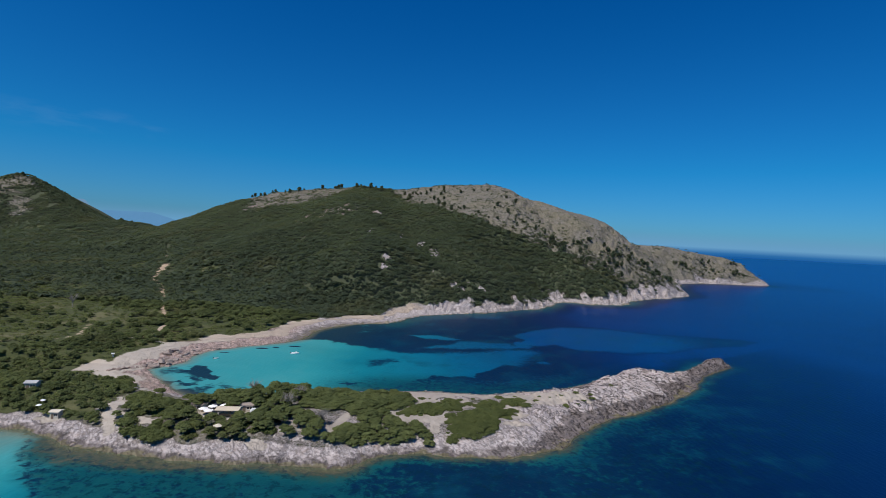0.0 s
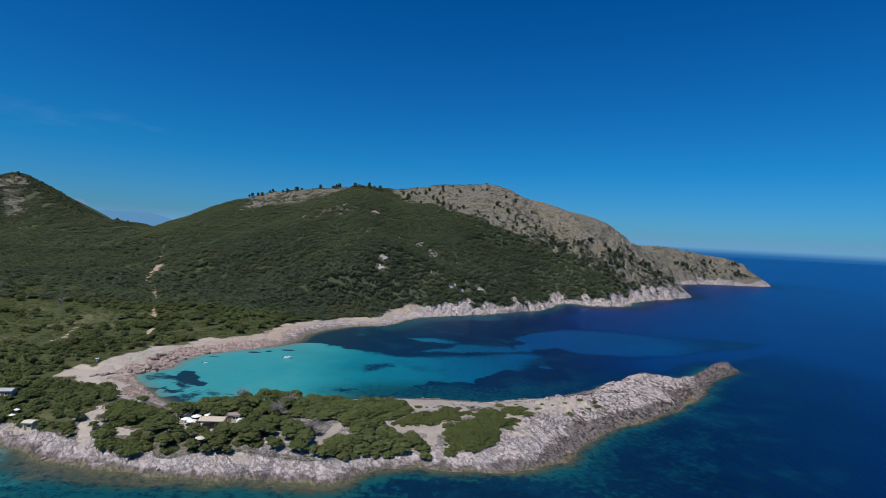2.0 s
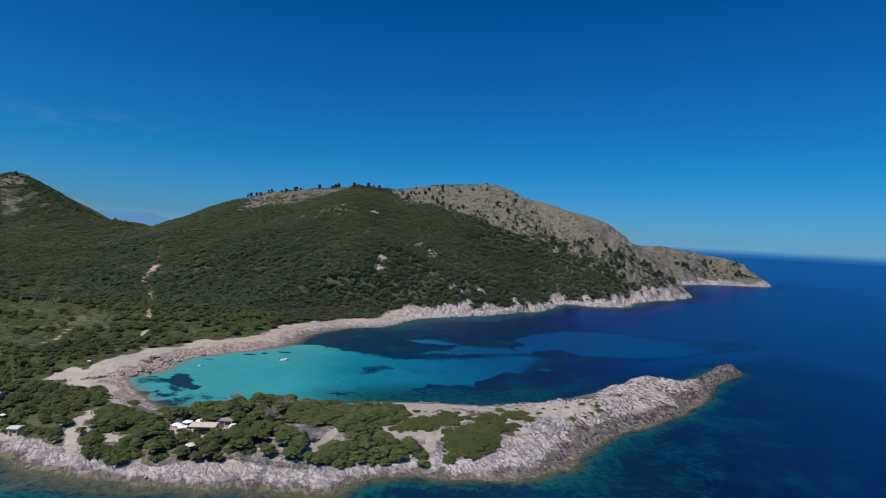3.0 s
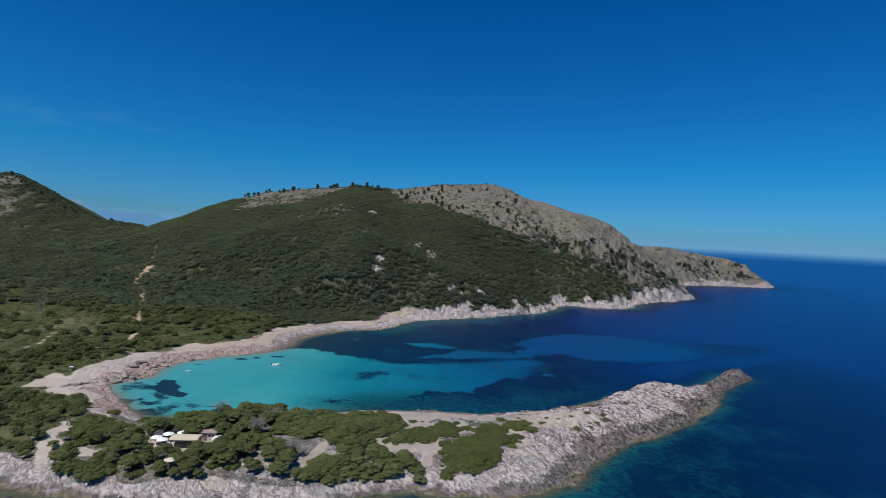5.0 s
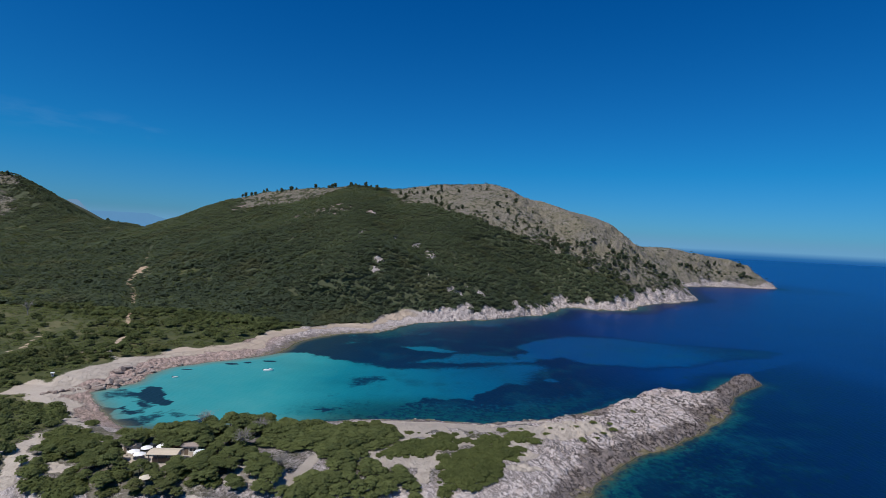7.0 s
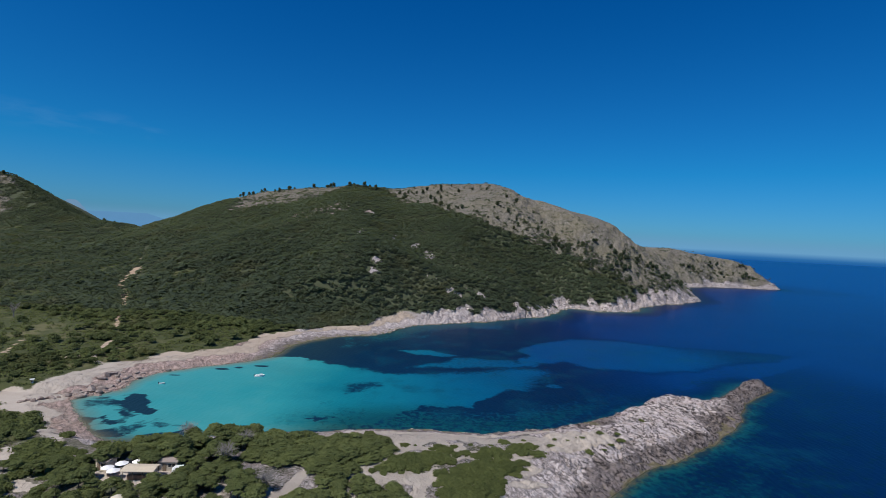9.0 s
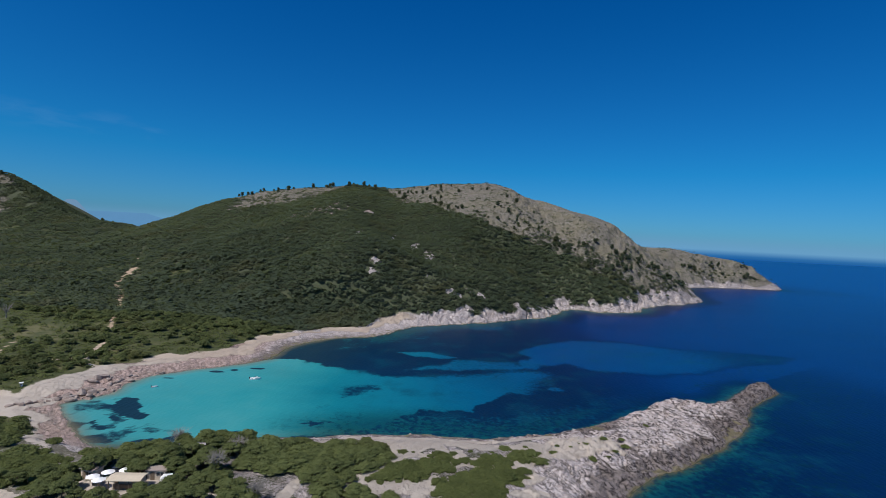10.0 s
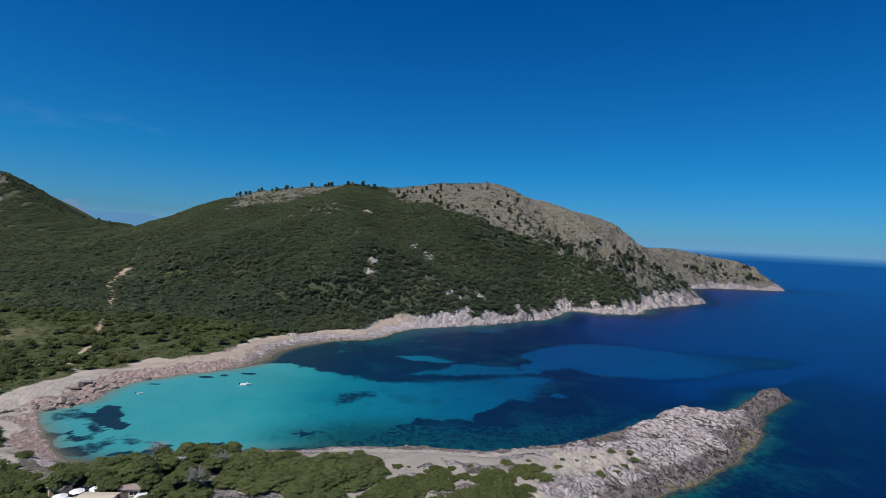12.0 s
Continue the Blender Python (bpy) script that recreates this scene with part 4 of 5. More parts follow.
# forest on the hills
x, y = jittered(-1150, 640, 372, 1230, 3.7, rng)
z, d = height(x, y)
keep = (d > 7) & (rock_zone(x, y, d) < .35 + .6 * rng.random(len(x))) & (sand_zone(x, y, d) < .3)
dry = dry_zone(x, y, z)
keep &= ~((y > 850) & (x > -560) & (rng.random(len(x)) < .22))
open_ground = np.maximum(spots(x, y, ROCKY) * .88, spots(x, y, MIXED) * .5)
glade = spots(x, y, GLADES + HILL_GLADES)
flank = outline_distance(x, y, STONY_FLANK)
sparse = np.where((x < -150) & (y < 600) & (z < 34), .45, 0) * step(.4, .55, fbm(x, y, 20, 3, 61))
clump = step(.55, .7, fbm(x, y, 28, 3, 62))
chance = np.clip(1 - open_ground - sparse, 0, 1) * (1 - dry)
chance = chance + dry * (.03 + .45 * step(40, 4, flank) * step(.46, .56, fbm(x, y, 15, 3, 69)) * (x < 330) + .8 * spots(x, y, CAPE_CLUMPS)
                         + .75 * step(80, 150, x) * step(85, 25, flank) * step(.43, .53, fbm(x, y, 17, 3, 58)) * step(335, 310, x)
                         + .16 * step(-560, -620, x) * step(.5, .6, fbm(x, y, 14, 3, 59)))
keep &= rng.random(len(x)) < chance * (1 - .82 * glade)
for line, half in VALLEY_TRACKS:
    keep &= (line_distance(x, y, line) > half + 1.4) | (rng.random(len(x)) < .12)
# what lies behind the crests is left out
behind = np.interp(x, [p[0] for p in CREST_MAIN], [p[1] for p in CREST_MAIN]) + 22
keep &= ~((y > behind) & (x > -560) & (x < 330) & (z < 150)) & (x > -.9 * y - 25) & ~((x < -560) & (y > 1180 + .2 * (x + 900)))
keep |= (y > 1000) & (x > 330) & (dry > .5) & (clump > .5) & (rng.random(len(x)) < .2)
x, y, z, dry = x[keep], y[keep], z[keep], dry[keep]
size = rng.uniform(.7, 1.25, len(x)) * (1 - .25 * dry) * (.85 + .5 * fbm(x, y, 30, 3, 63))
tall = step(.5, .62, fbm(x, y, 11, 3, 60)) * step(60, 35, z) * step(-60, -130, x)
for line, half in VALLEY_TRACKS:
    tall = tall * step(half + 4, half + 9, line_distance(x, y, line))
size *= 1 + .55 * tall
tone = np.clip(-.35 * tall + fbm(x, y, 40, 4, 64) * 2.2 - .75 + .13 * rng.standard_normal(len(x)) - .3 * dry - .3 * step(-540, -600, x), 0, 1)
near = y < 700
woods("hillside_forest", [far_tree(s) for s in range(6)], x[near], y[near], z[near] - .3, size[near], tone[near], M_FOREST,
      "dense dark green pine forest covering the hillside", "forest")
near = ~near
woods("upper_forest", [distant_tree(s) for s in range(6)], x[near], y[near], z[near] - .3, size[near], tone[near], M_FOREST,
      "dark green pines thinning out towards the stony crest", "forest")

# woodland and scrub of the valley behind the cove
x, y = jittered(-370, -60, 160, 372, 4.2, rng)
z, d = height(x, y)
keep = (d > 5) & (x > -.9 * y - 15) & ((x < -104) | (y > 255)) & (sand_zone(x, y, d) < .3) & (rock_zone(x, y, d) < .5)
glade = spots(x, y, GLADES)
thick = np.maximum(step(.36, .5, fbm(x, y, 26, 3, 65)), step(225, 205, y))
keep &= rng.random(len(x)) < (.25 + .75 * thick) * (1 - .96 * glade)
x, y, z = x[keep], y[keep], z[keep]
hide = ((-142, 179.5), (-137.5, 180), (-143, 185), (-134, 184), (-131, 171), (-123.5, 168), (-128.5, 165.5), (-113, 164), (-121, 164.5))
x, y = np.append(x, [p[0] for p in hide]), np.append(y, [p[1] for p in hide])
z = ground_z(x, y)
size = rng.uniform(.55, 1.05, len(x)) * (.7 + .6 * fbm(x, y, 22, 3, 66)) * (1 - .25 * step(300, 250, y))
tone = np.clip(fbm(x, y, 22, 4, 67) * 2.0 - .85 + .3 * step(235, 215, y) + .16 * rng.standard_normal(len(x)), 0, 1)
woods("valley_woodland", [mid_tree(s) for s in range(20, 26)], x, y, z - .2, size, tone, M_PINE,
      "mixed green pines and scrub in the valley", "woodland")

# low scrub between them
x, y = jittered(-420, -100, 165, 420, 2.7, rng)
fx, fy = jittered(-560, -140, 420, 660, 4.4, rng)
x, y = np.concatenate([x, fx]), np.concatenate([y, fy])
z, d = height(x, y)
keep = (d > 6) & (x > -.9 * y - 15) & (sand_zone(x, y, d) < .25) & (rock_zone(x, y, d) < .4) & (rng.random(len(x)) < .32 + .6 * step(.40, .56, fbm(x, y, 9, 3, 68)))
x, y, z = x[keep], y[keep], z[keep]
woods("valley_scrub", [low_bush(s) for s in range(30, 34)], x, y, z - .25, rng.uniform(.4, .95, len(x)), .1 + .5 * rng.random(len(x)), M_SHRUB,
      "low light green scrub over dry grass", "scrub")

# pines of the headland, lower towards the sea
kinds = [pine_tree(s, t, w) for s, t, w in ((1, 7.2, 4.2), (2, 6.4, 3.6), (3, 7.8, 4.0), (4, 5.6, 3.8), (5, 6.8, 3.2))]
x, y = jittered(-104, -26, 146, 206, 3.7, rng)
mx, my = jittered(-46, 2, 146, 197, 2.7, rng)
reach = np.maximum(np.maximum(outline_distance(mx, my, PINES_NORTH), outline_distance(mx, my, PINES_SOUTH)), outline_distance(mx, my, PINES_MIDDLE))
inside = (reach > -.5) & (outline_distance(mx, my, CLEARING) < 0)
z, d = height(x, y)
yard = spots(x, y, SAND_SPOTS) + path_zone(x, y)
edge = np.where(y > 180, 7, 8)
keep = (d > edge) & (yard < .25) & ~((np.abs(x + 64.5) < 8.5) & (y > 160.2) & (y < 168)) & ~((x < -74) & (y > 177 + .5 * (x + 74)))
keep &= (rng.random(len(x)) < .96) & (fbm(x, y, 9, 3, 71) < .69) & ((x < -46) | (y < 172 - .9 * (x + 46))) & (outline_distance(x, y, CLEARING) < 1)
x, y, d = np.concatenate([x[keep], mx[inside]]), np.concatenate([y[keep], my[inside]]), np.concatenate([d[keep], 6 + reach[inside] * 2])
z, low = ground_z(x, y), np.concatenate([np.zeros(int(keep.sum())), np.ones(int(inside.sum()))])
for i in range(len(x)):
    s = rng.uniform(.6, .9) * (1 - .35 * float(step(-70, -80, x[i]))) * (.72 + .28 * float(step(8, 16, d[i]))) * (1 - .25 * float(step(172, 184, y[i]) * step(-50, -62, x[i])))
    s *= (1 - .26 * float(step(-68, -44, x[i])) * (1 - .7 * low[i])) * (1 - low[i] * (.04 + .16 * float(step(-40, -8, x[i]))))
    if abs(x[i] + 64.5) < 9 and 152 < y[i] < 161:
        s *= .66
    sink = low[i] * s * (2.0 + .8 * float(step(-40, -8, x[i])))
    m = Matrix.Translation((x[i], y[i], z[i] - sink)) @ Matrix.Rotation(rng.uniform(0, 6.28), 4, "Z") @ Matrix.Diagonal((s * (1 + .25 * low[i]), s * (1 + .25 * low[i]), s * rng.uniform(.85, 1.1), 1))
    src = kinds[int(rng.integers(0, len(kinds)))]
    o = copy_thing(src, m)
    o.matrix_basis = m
for k in kinds:
    for o in (*k.children, k):
        bpy.data.objects.remove(o)

# shrubs of the headland
x, y = jittered(-350, 640, 560, 1040, 4.4, rng)
z, d = height(x, y)
keep = (d > 12) & (rng.random(len(x)) < .6 * dry_zone(x, y, z) * (.35 + .65 * step(.4, .6, fbm(x, y, 18, 3, 70)))) & ~((y > np.interp(x, [p[0] for p in CREST_MAIN], [p[1] for p in CREST_MAIN]) + 22) & (x < 330))
x, y, z = x[keep], y[keep], z[keep]
woods("hillside_scrub", [low_bush(s) for s in range(50, 54)], x, y, z - .3, rng.uniform(.35, .95, len(x)), rng.random(len(x)) * .6, M_FOREST,
      "scattered dark shrubs on the dry stony slope", "scrub")

kinds = [shrub(s, w, t) for s, w, t in ((41, 2.6, 1.7), (42, 2.0, 1.3), (43, 3.2, 1.5), (44, 1.5, 1.0))]
x, y = jittered(-100, -44, 147, 205, 2.7, rng)
z, d = height(x, y)
yard = spots(x, y, SAND_SPOTS) + path_zone(x, y)
keep = (d > 7) & (yard < .3) & ~((np.abs(x + 65) < 11) & (y > 160) & (y < 170)) & (rng.random(len(x)) < .18) & (fbm(x, y, 8, 3, 74) < .6)
x, y, z = list(x[keep]), list(y[keep]), list(z[keep])
big = [1.0] * len(x)
gx, gy = jittered(-14, 37, 156, 194, 1.9, rng)
rx, ry = jittered(-102, -78, 161, 180, 2.4, rng)
gx, gy = np.concatenate([gx, rx]), np.concatenate([gy, ry])
reach = np.maximum(outline_distance(gx, gy, SCRUB_ROAD), np.maximum(outline_distance(gx, gy, SCRUB_SOUTH), outline_distance(gx, gy, SCRUB_EAST)))
reach = np.maximum(reach, outline_distance(gx, gy, SCRUB_NORTH))
inside = reach > .3 - 1.0 * fbm(gx, gy, 5, 2, 75)
for px, py, r in zip(gx[inside], gy[inside], reach[inside]):
    x.append(px)
    y.append(py)
    z.append(float(ground_z([px], [py])[0]))
    big.append(.52 + .12 * min(r, 3.0))
LONE_SHRUBS = [(14, 185, 1.6), (35, 186, 2.6), (40, 194, 1.9), (52, 195, 2.4), (42, 198, 1.2), (58, 205, 1.5), (65, 209, 1.6), (59, 197, 1.5),
               (56, 194, .8), (51, 200, .8), (49, 201, .8), (46, 198, .7), (26, 194, 1.6), (22, 191, 1.2), (27, 175, 1.6), (30, 179, 1.2),
               (30, 181, 1.3), (11, 189, 1.6), (16, 191, 1.2), (10, 187, 1), (-3, 189, 1.2), (0, 189, 1.1), (32, 195, 1), (64, 203, 1.6), (77, 219, 1.4)]
WEST_SHRUBS = [(-87, 152, 4.2), (-79, 150.5, 4.0), (-63, 150, 2.4), (-99, 178, 3.2), (-95, 180, 2.5), (-127, 205, 2.5), (-123, 200, 3.0),
               (-117, 194, 2.7), (-112, 189, 3.4), (-107, 186, 2.7), (-119, 199, 1.9)]
lone = len(x)
for px, py, ps in LONE_SHRUBS + WEST_SHRUBS:
    x.append(px)
    y.append(py)
    z.append(float(ground_z([px], [py])[0]))
    big.append(ps * .38)
for i in range(len(x)):
    s = rng.uniform(.8, 1.3) * big[i]
    m = Matrix.Translation((x[i], y[i], z[i] - .1)) @ Matrix.Rotation(rng.uniform(0, 6.28), 4, "Z") @ Matrix.Diagonal((s, s, s * rng.uniform(.65, 1.0) * (.6 if lone <= i < lone + len(LONE_SHRUBS) else 1), 1))
    o = copy_thing(kinds[int(rng.integers(0, len(kinds)))], m)
    o.matrix_basis = m
for k in kinds:
    bpy.data.objects.remove(k)

# darker pines standing singly and in clumps on the stony flank and the cape
x, y = jittered(-60, 640, 600, 1030, 6.5, rng)
z, d = height(x, y)
keep = (d > 14) & (x < 606) & (dry_zone(x, y, z) > .3) & ~((y > np.interp(x, [p[0] for p in CREST_MAIN], [p[1] for p in CREST_MAIN]) + 12) & (x < 330))
flank = outline_distance(x, y, STONY_FLANK)
crest_y = np.interp(x, [p[0] for p in CREST_MAIN], [p[1] for p in CREST_MAIN])
thick = .5 * (.25 + .75 * step(60, 130, x)) * step(80, 10, flank) * step(.44, .56, fbm(x, y, 22, 3, 57)) * step(340, 320, x) + .035 * step(25, 60, crest_y - y) + .95 * spots(x, y, CAPE_CLUMPS)
keep &= rng.random(len(x)) < thick
x, y, z = x[keep], y[keep], z[keep]
woods("slope_pines", [upright_tree(s) for s in range(94, 97)], x, y, z - .4, rng.uniform(.7, 1.5, len(x)), rng.random(len(x)) * .35, M_FOREST,
      "dark pines in loose clumps on the stony flank", "trees")

# lone trees along the skyline of the hill
x = np.concatenate([[-340, -324, -316, -312, -279, -249, -240, -184, -176, -250, -213, -266, -299], rng.uniform(-345, -165, 5), rng.uniform(-150, -100, 7), rng.uniform(-930, -580, 24)])
crest_x, crest_y = [p[0] for p in CREST_MAIN], [p[1] for p in CREST_MAIN]
y = np.interp(x, crest_x, crest_y) + rng.uniform(-26, 4, len(x))
y = np.where(x < -540, 1000 + .48 * (-585 - x) * (x < -585) + rng.uniform(-14, 2, len(x)), y)
z = ground_z(x, y)
woods("skyline_pines", [upright_tree(s) for s in range(90, 93)], x, y, z - .4, rng.uniform(.9, 1.7, len(x)), rng.random(len(x)) * .4, M_FOREST,
      "lone dark pines along the skyline of the hill", "trees")

# ---- things ----
def part(name, bm, material, parent, label=""):
    me = bpy.data.meshes.new(name)
    bm.to_mesh(me)
    bm.free()
    me.materials.append(material)
    ob = new(name, me)
    ob.parent = parent
    return tagged(ob, label) if label else ob


def box(cx, cy, cz, sx, sy, sz, bevel=.03, turn=0.0):
    bm = bmesh.new()
    bmesh.ops.create_cube(bm, size=1, matrix=Matrix.Translation((cx, cy, cz)) @ Matrix.Rotation(turn, 4, "Z") @ Matrix.Diagonal((sx, sy, sz, 1)))
    if bevel:
        bmesh.ops.bevel(bm, geom=bm.edges, offset=bevel, segments=2, affect="EDGES")
    return bm


def tube(cx, cy, z0, z1, r0, r1, sides=10):
    bm = bmesh.new()
    bmesh.ops.create_cone(bm, cap_ends=True, segments=sides, radius1=r0, radius2=r1, depth=z1 - z0,
                          matrix=Matrix.Translation((cx, cy, (z0 + z1) / 2)))
    return bm


M_WHITE = plain_material("white_gelcoat", (.80, .80, .78), .35, 1.5, .12)
M_CANVAS = plain_material("white_canvas", (.82, .80, .77), .85, 2.0, .12)
M_PLASTER = plain_material("cream_plaster", (.62, .54, .43), .9, .8, .2)
M_ROOF = plain_material("pale_tile_roof", (.60, .50, .37), .9, 1.2, .3)
M_TERRACOTTA = plain_material("faded_terracotta", (.34, .27, .23), .9, 1.2, .35)
M_GREY_ROOF = plain_material("grey_fibre_roof", (.42, .41, .40), .85, .9, .25)
M_TIMBER = plain_material("weathered_timber", (.22, .16, .11), .85, 2.0, .4)
M_DARK = plain_material("dark_opening", (.02, .02, .022), .6, 2.0, .3)
M_RUBBER = plain_material("black_rubber", (.02, .02, .02), .7, 3.0, .3)
M_CAR_DARK = plain_material("dark_car_paint", (.03, .035, .05), .3, 1.0, .15)
M_CAR_RED = plain_material("maroon_car_paint", (.12, .03, .035), .35, 1.0, .15)
M_GLASS = plain_material("tinted_glass", (.02, .03, .035), .1, 2.0, .2)
M_GREEN_NET = plain_material("green_netting", (.05, .12, .08), .9, 2.0, .3)
M_DEADWOOD = plain_material("bleached_wood", (.30, .27, .24), .9, 3.0, .4)
M_STONE = None


def boulder_material():
    m, nt = shader("weathered_boulder")
    where = put(nt, "NewGeometry").outputs["Position"]
    a, b = noise_of(nt, where, .5, 6, .65), noise_of(nt, where, 2.6, 5, .7)
    c = ramp(nt, a, [(.35, (.16, .115, .095)), (.5, (.29, .225, .19)), (.65, (.42, .36, .32))])
    c = blend(nt, calc(nt, "MULTIPLY", ease(nt, b, .5, .32), .6), c, (.14, .115, .10))
    own = put(nt, "NewGeometry").outputs["Random Per Island"]
    c = blend(nt, calc(nt, "MULTIPLY", own, .45), c, (.30, .25, .22))
    finish(nt, c, .92, b, .6, .25, **{"Specular IOR Level": .2})
    return m


M_STONE = boulder_material()


def hull(length, beam, high, sections=12, around=9):
    """An open boat's shell: pointed bow at +x, flat stern, rounded bilge."""
    bm = bmesh.new()
    rows = []
    for i in range(sections + 1):
        t = i / sections
        w = beam / 2 * (1 - max(0, (t - .45) / .55) ** 2.2) * (.88 + .12 * min(1, t * 3))
        top, keel = high * (.85 + .35 * t ** 2), -.18 * (1 - max(0, (t - .7) / .3) ** 2)
        row = []
        for k in range(around):
            a = math.pi * k / (around - 1)
            y, q = math.cos(a), math.sin(a)
            row.append(bm.verts.new((-length / 2 + length * t, w * math.copysign(abs(y) ** .6, y), top + (keel - top) * q ** .7)))
        rows.append(row)
    for a, b in zip(rows, rows[1:]):
        for k in range(around - 1):
            bm.faces.new((a[k], a[k + 1], b[k + 1], b[k]))
    bm.faces.new(rows[0])
    rims = [(r[0].co.copy(), r[-1].co.copy()) for r in rows]
    bmesh.ops.remove_doubles(bm, verts=bm.verts, dist=.005)
    return bm, rims


def deck(edges, drop):
    bm = bmesh.new()
    pairs = [(bm.verts.new((a.x, a.y * .96, a.z - drop)), bm.verts.new((b.x, b.y * .96, b.z - drop))) for a, b in edges[:-1]]
    for (a, b), (c, d) in zip(pairs, pairs[1:]):
        bm.faces.new((a, b, d, c))
    return bm


def motorboat(m, length, beam):
    thing = new("motorboat")
    h, edges = hull(length, beam, .75)
    part("hull", h, M_WHITE, thing)
    part("deck", deck(edges, .12), M_CANVAS, thing)
    part("cabin", box(length * .12, 0, .95, length * .26, beam * .55, .5, .12), M_WHITE, thing)
    part("windscreen", box(length * .02, 0, 1.25, .06, beam * .55, .35, .02), M_GLASS, thing, "tinted windscreen")
    part("bench", box(-length * .28, 0, .72, .5, beam * .7, .3, .05), M_CANVAS, thing, "cream padded seat")
    part("outboard_motor", box(-length * .53, 0, .75, .35, .32, .8, .08), M_DARK, thing, "black outboard motor")
    thing.matrix_basis = m
    return tagged(thing, "small white motorboat at anchor on turquoise water", "boat")


def dinghy(m):
    thing = new("dinghy")
    h, edges = hull(3.2, 1.5, .5)
    part("hull", h, M_WHITE, thing)
    part("deck", deck(edges, .2), M_GREY_ROOF, thing)
    part("thwart", box(-.2, 0, .42, .35, 1.2, .12, .03), M_WHITE, thing)
    part("outboard_motor", box(-1.65, 0, .6, .3, .28, .75, .07), M_DARK, thing, "dark outboard motor")
    thing.matrix_basis = m
    return tagged(thing, "small white dinghy with a dark outboard motor", "boat")


def at(x, y, turn=0.0, lift=0.0):
    z = float(ground_z([x], [y])[0])
    return Matrix.Translation((x, y, z + lift)) @ Matrix.Rotation(radians(turn), 4, "Z")


motorboat(Matrix.Translation((-71, 268.5, -.05)) @ Matrix.Rotation(radians(12), 4, "Z"), 4.4, 1.8)
dinghy(Matrix.Translation((-104.5, 251.5, -.05)) @ Matrix.Rotation(radians(25), 4, "Z") @ Matrix.Diagonal((.75, .85, .85, 1)))


def pitched(sx, sy, rise, over, thick):
    """A shallow gabled roof, ridge along x, base at z = 0."""
    bm = bmesh.new()
    a, b = sx / 2 + over, sy / 2 + over
    prof = [(-b, 0), (0, rise), (b, 0), (b, thick), (0, rise + thick), (-b, thick)]
    ends = [[bm.verts.new((x, y, z)) for y, z in prof] for x in (-a, a)]
    for k in range(6):
        j = (k + 1) % 6
        bm.faces.new((ends[0][k], ends[0][j], ends[1][j], ends[1][k]))
    for e in ends:
        bm.faces.new((e[0], e[1], e[4], e[5]))
        bm.faces.new((e[1], e[2], e[3], e[4]))
    bmesh.ops.recalc_face_normals(bm, faces=bm.faces)
    return bm


def hut(name, m, sx, sy, tall, rise, wall_mat, roof_mat, label, category):
    thing = new(name)
    part("wall", box(0, 0, tall / 2 - .3, sx, sy, tall + .6, .04), wall_mat, thing)
    roof = part("roof", pitched(sx, sy, rise, .35, .14), roof_mat, thing)
    roof.location.z = tall + .01
    part("door", box(-sx * .2, -sy / 2 - .03, tall * .4, min(.9, sx * .3), .08, tall * .8, .01), M_TIMBER, thing, "brown timber door")
    for k in (.1, .32):
        w = part("window", box(sx * k, -sy / 2 - .02, tall * .6, min(.9, sx * .18), .06, tall * .35, .01), M_DARK, thing, "dark window")
        part("sill", box(sx * k, -sy / 2 - .07, tall * .42, min(1.1, sx * .2), .14, .06, .01), M_WHITE, w)
    thing.matrix_basis = m
    return tagged(thing, label, category)


def beach_bar(m):
    """A low timber bar with a broad pale roof on posts."""
    thing = new("beach_bar")
    part("wall", box(0, 1.0, 1.0, 6.2, 1.8, 2.6, .04), M_PLASTER, thing)
    roof = part("roof", pitched(7.0, 3.8, .4, .2, .12), M_ROOF, thing, "pale ochre roof")
    roof.location.z = 2.55
    for px in (-3.2, -1.1, 1.1, 3.2):
        part("post", box(px, -1.7, 1.1, .14, .14, 2.9, .02), M_TIMBER, thing)
    part("counter", box(0, -.3, .55, 5.8, .5, 1.1, .03), M_TIMBER, thing, "weathered timber counter")
    thing.matrix_basis = m
    return tagged(thing, "low beach bar with a pale ochre roof under pines", "beach bar")


def parasol(m, label, fabric):
    thing = new("parasol")
    part("pole", tube(0, 0, -.3, 2.5, .03, .025), M_TIMBER, thing)
    part("canopy", tube(0, 0, 2.05, 2.6, 1.5, .08, 8), fabric, thing)
    thing.matrix_basis = m
    return tagged(thing, label, "parasol", "parasols at the beach bar")


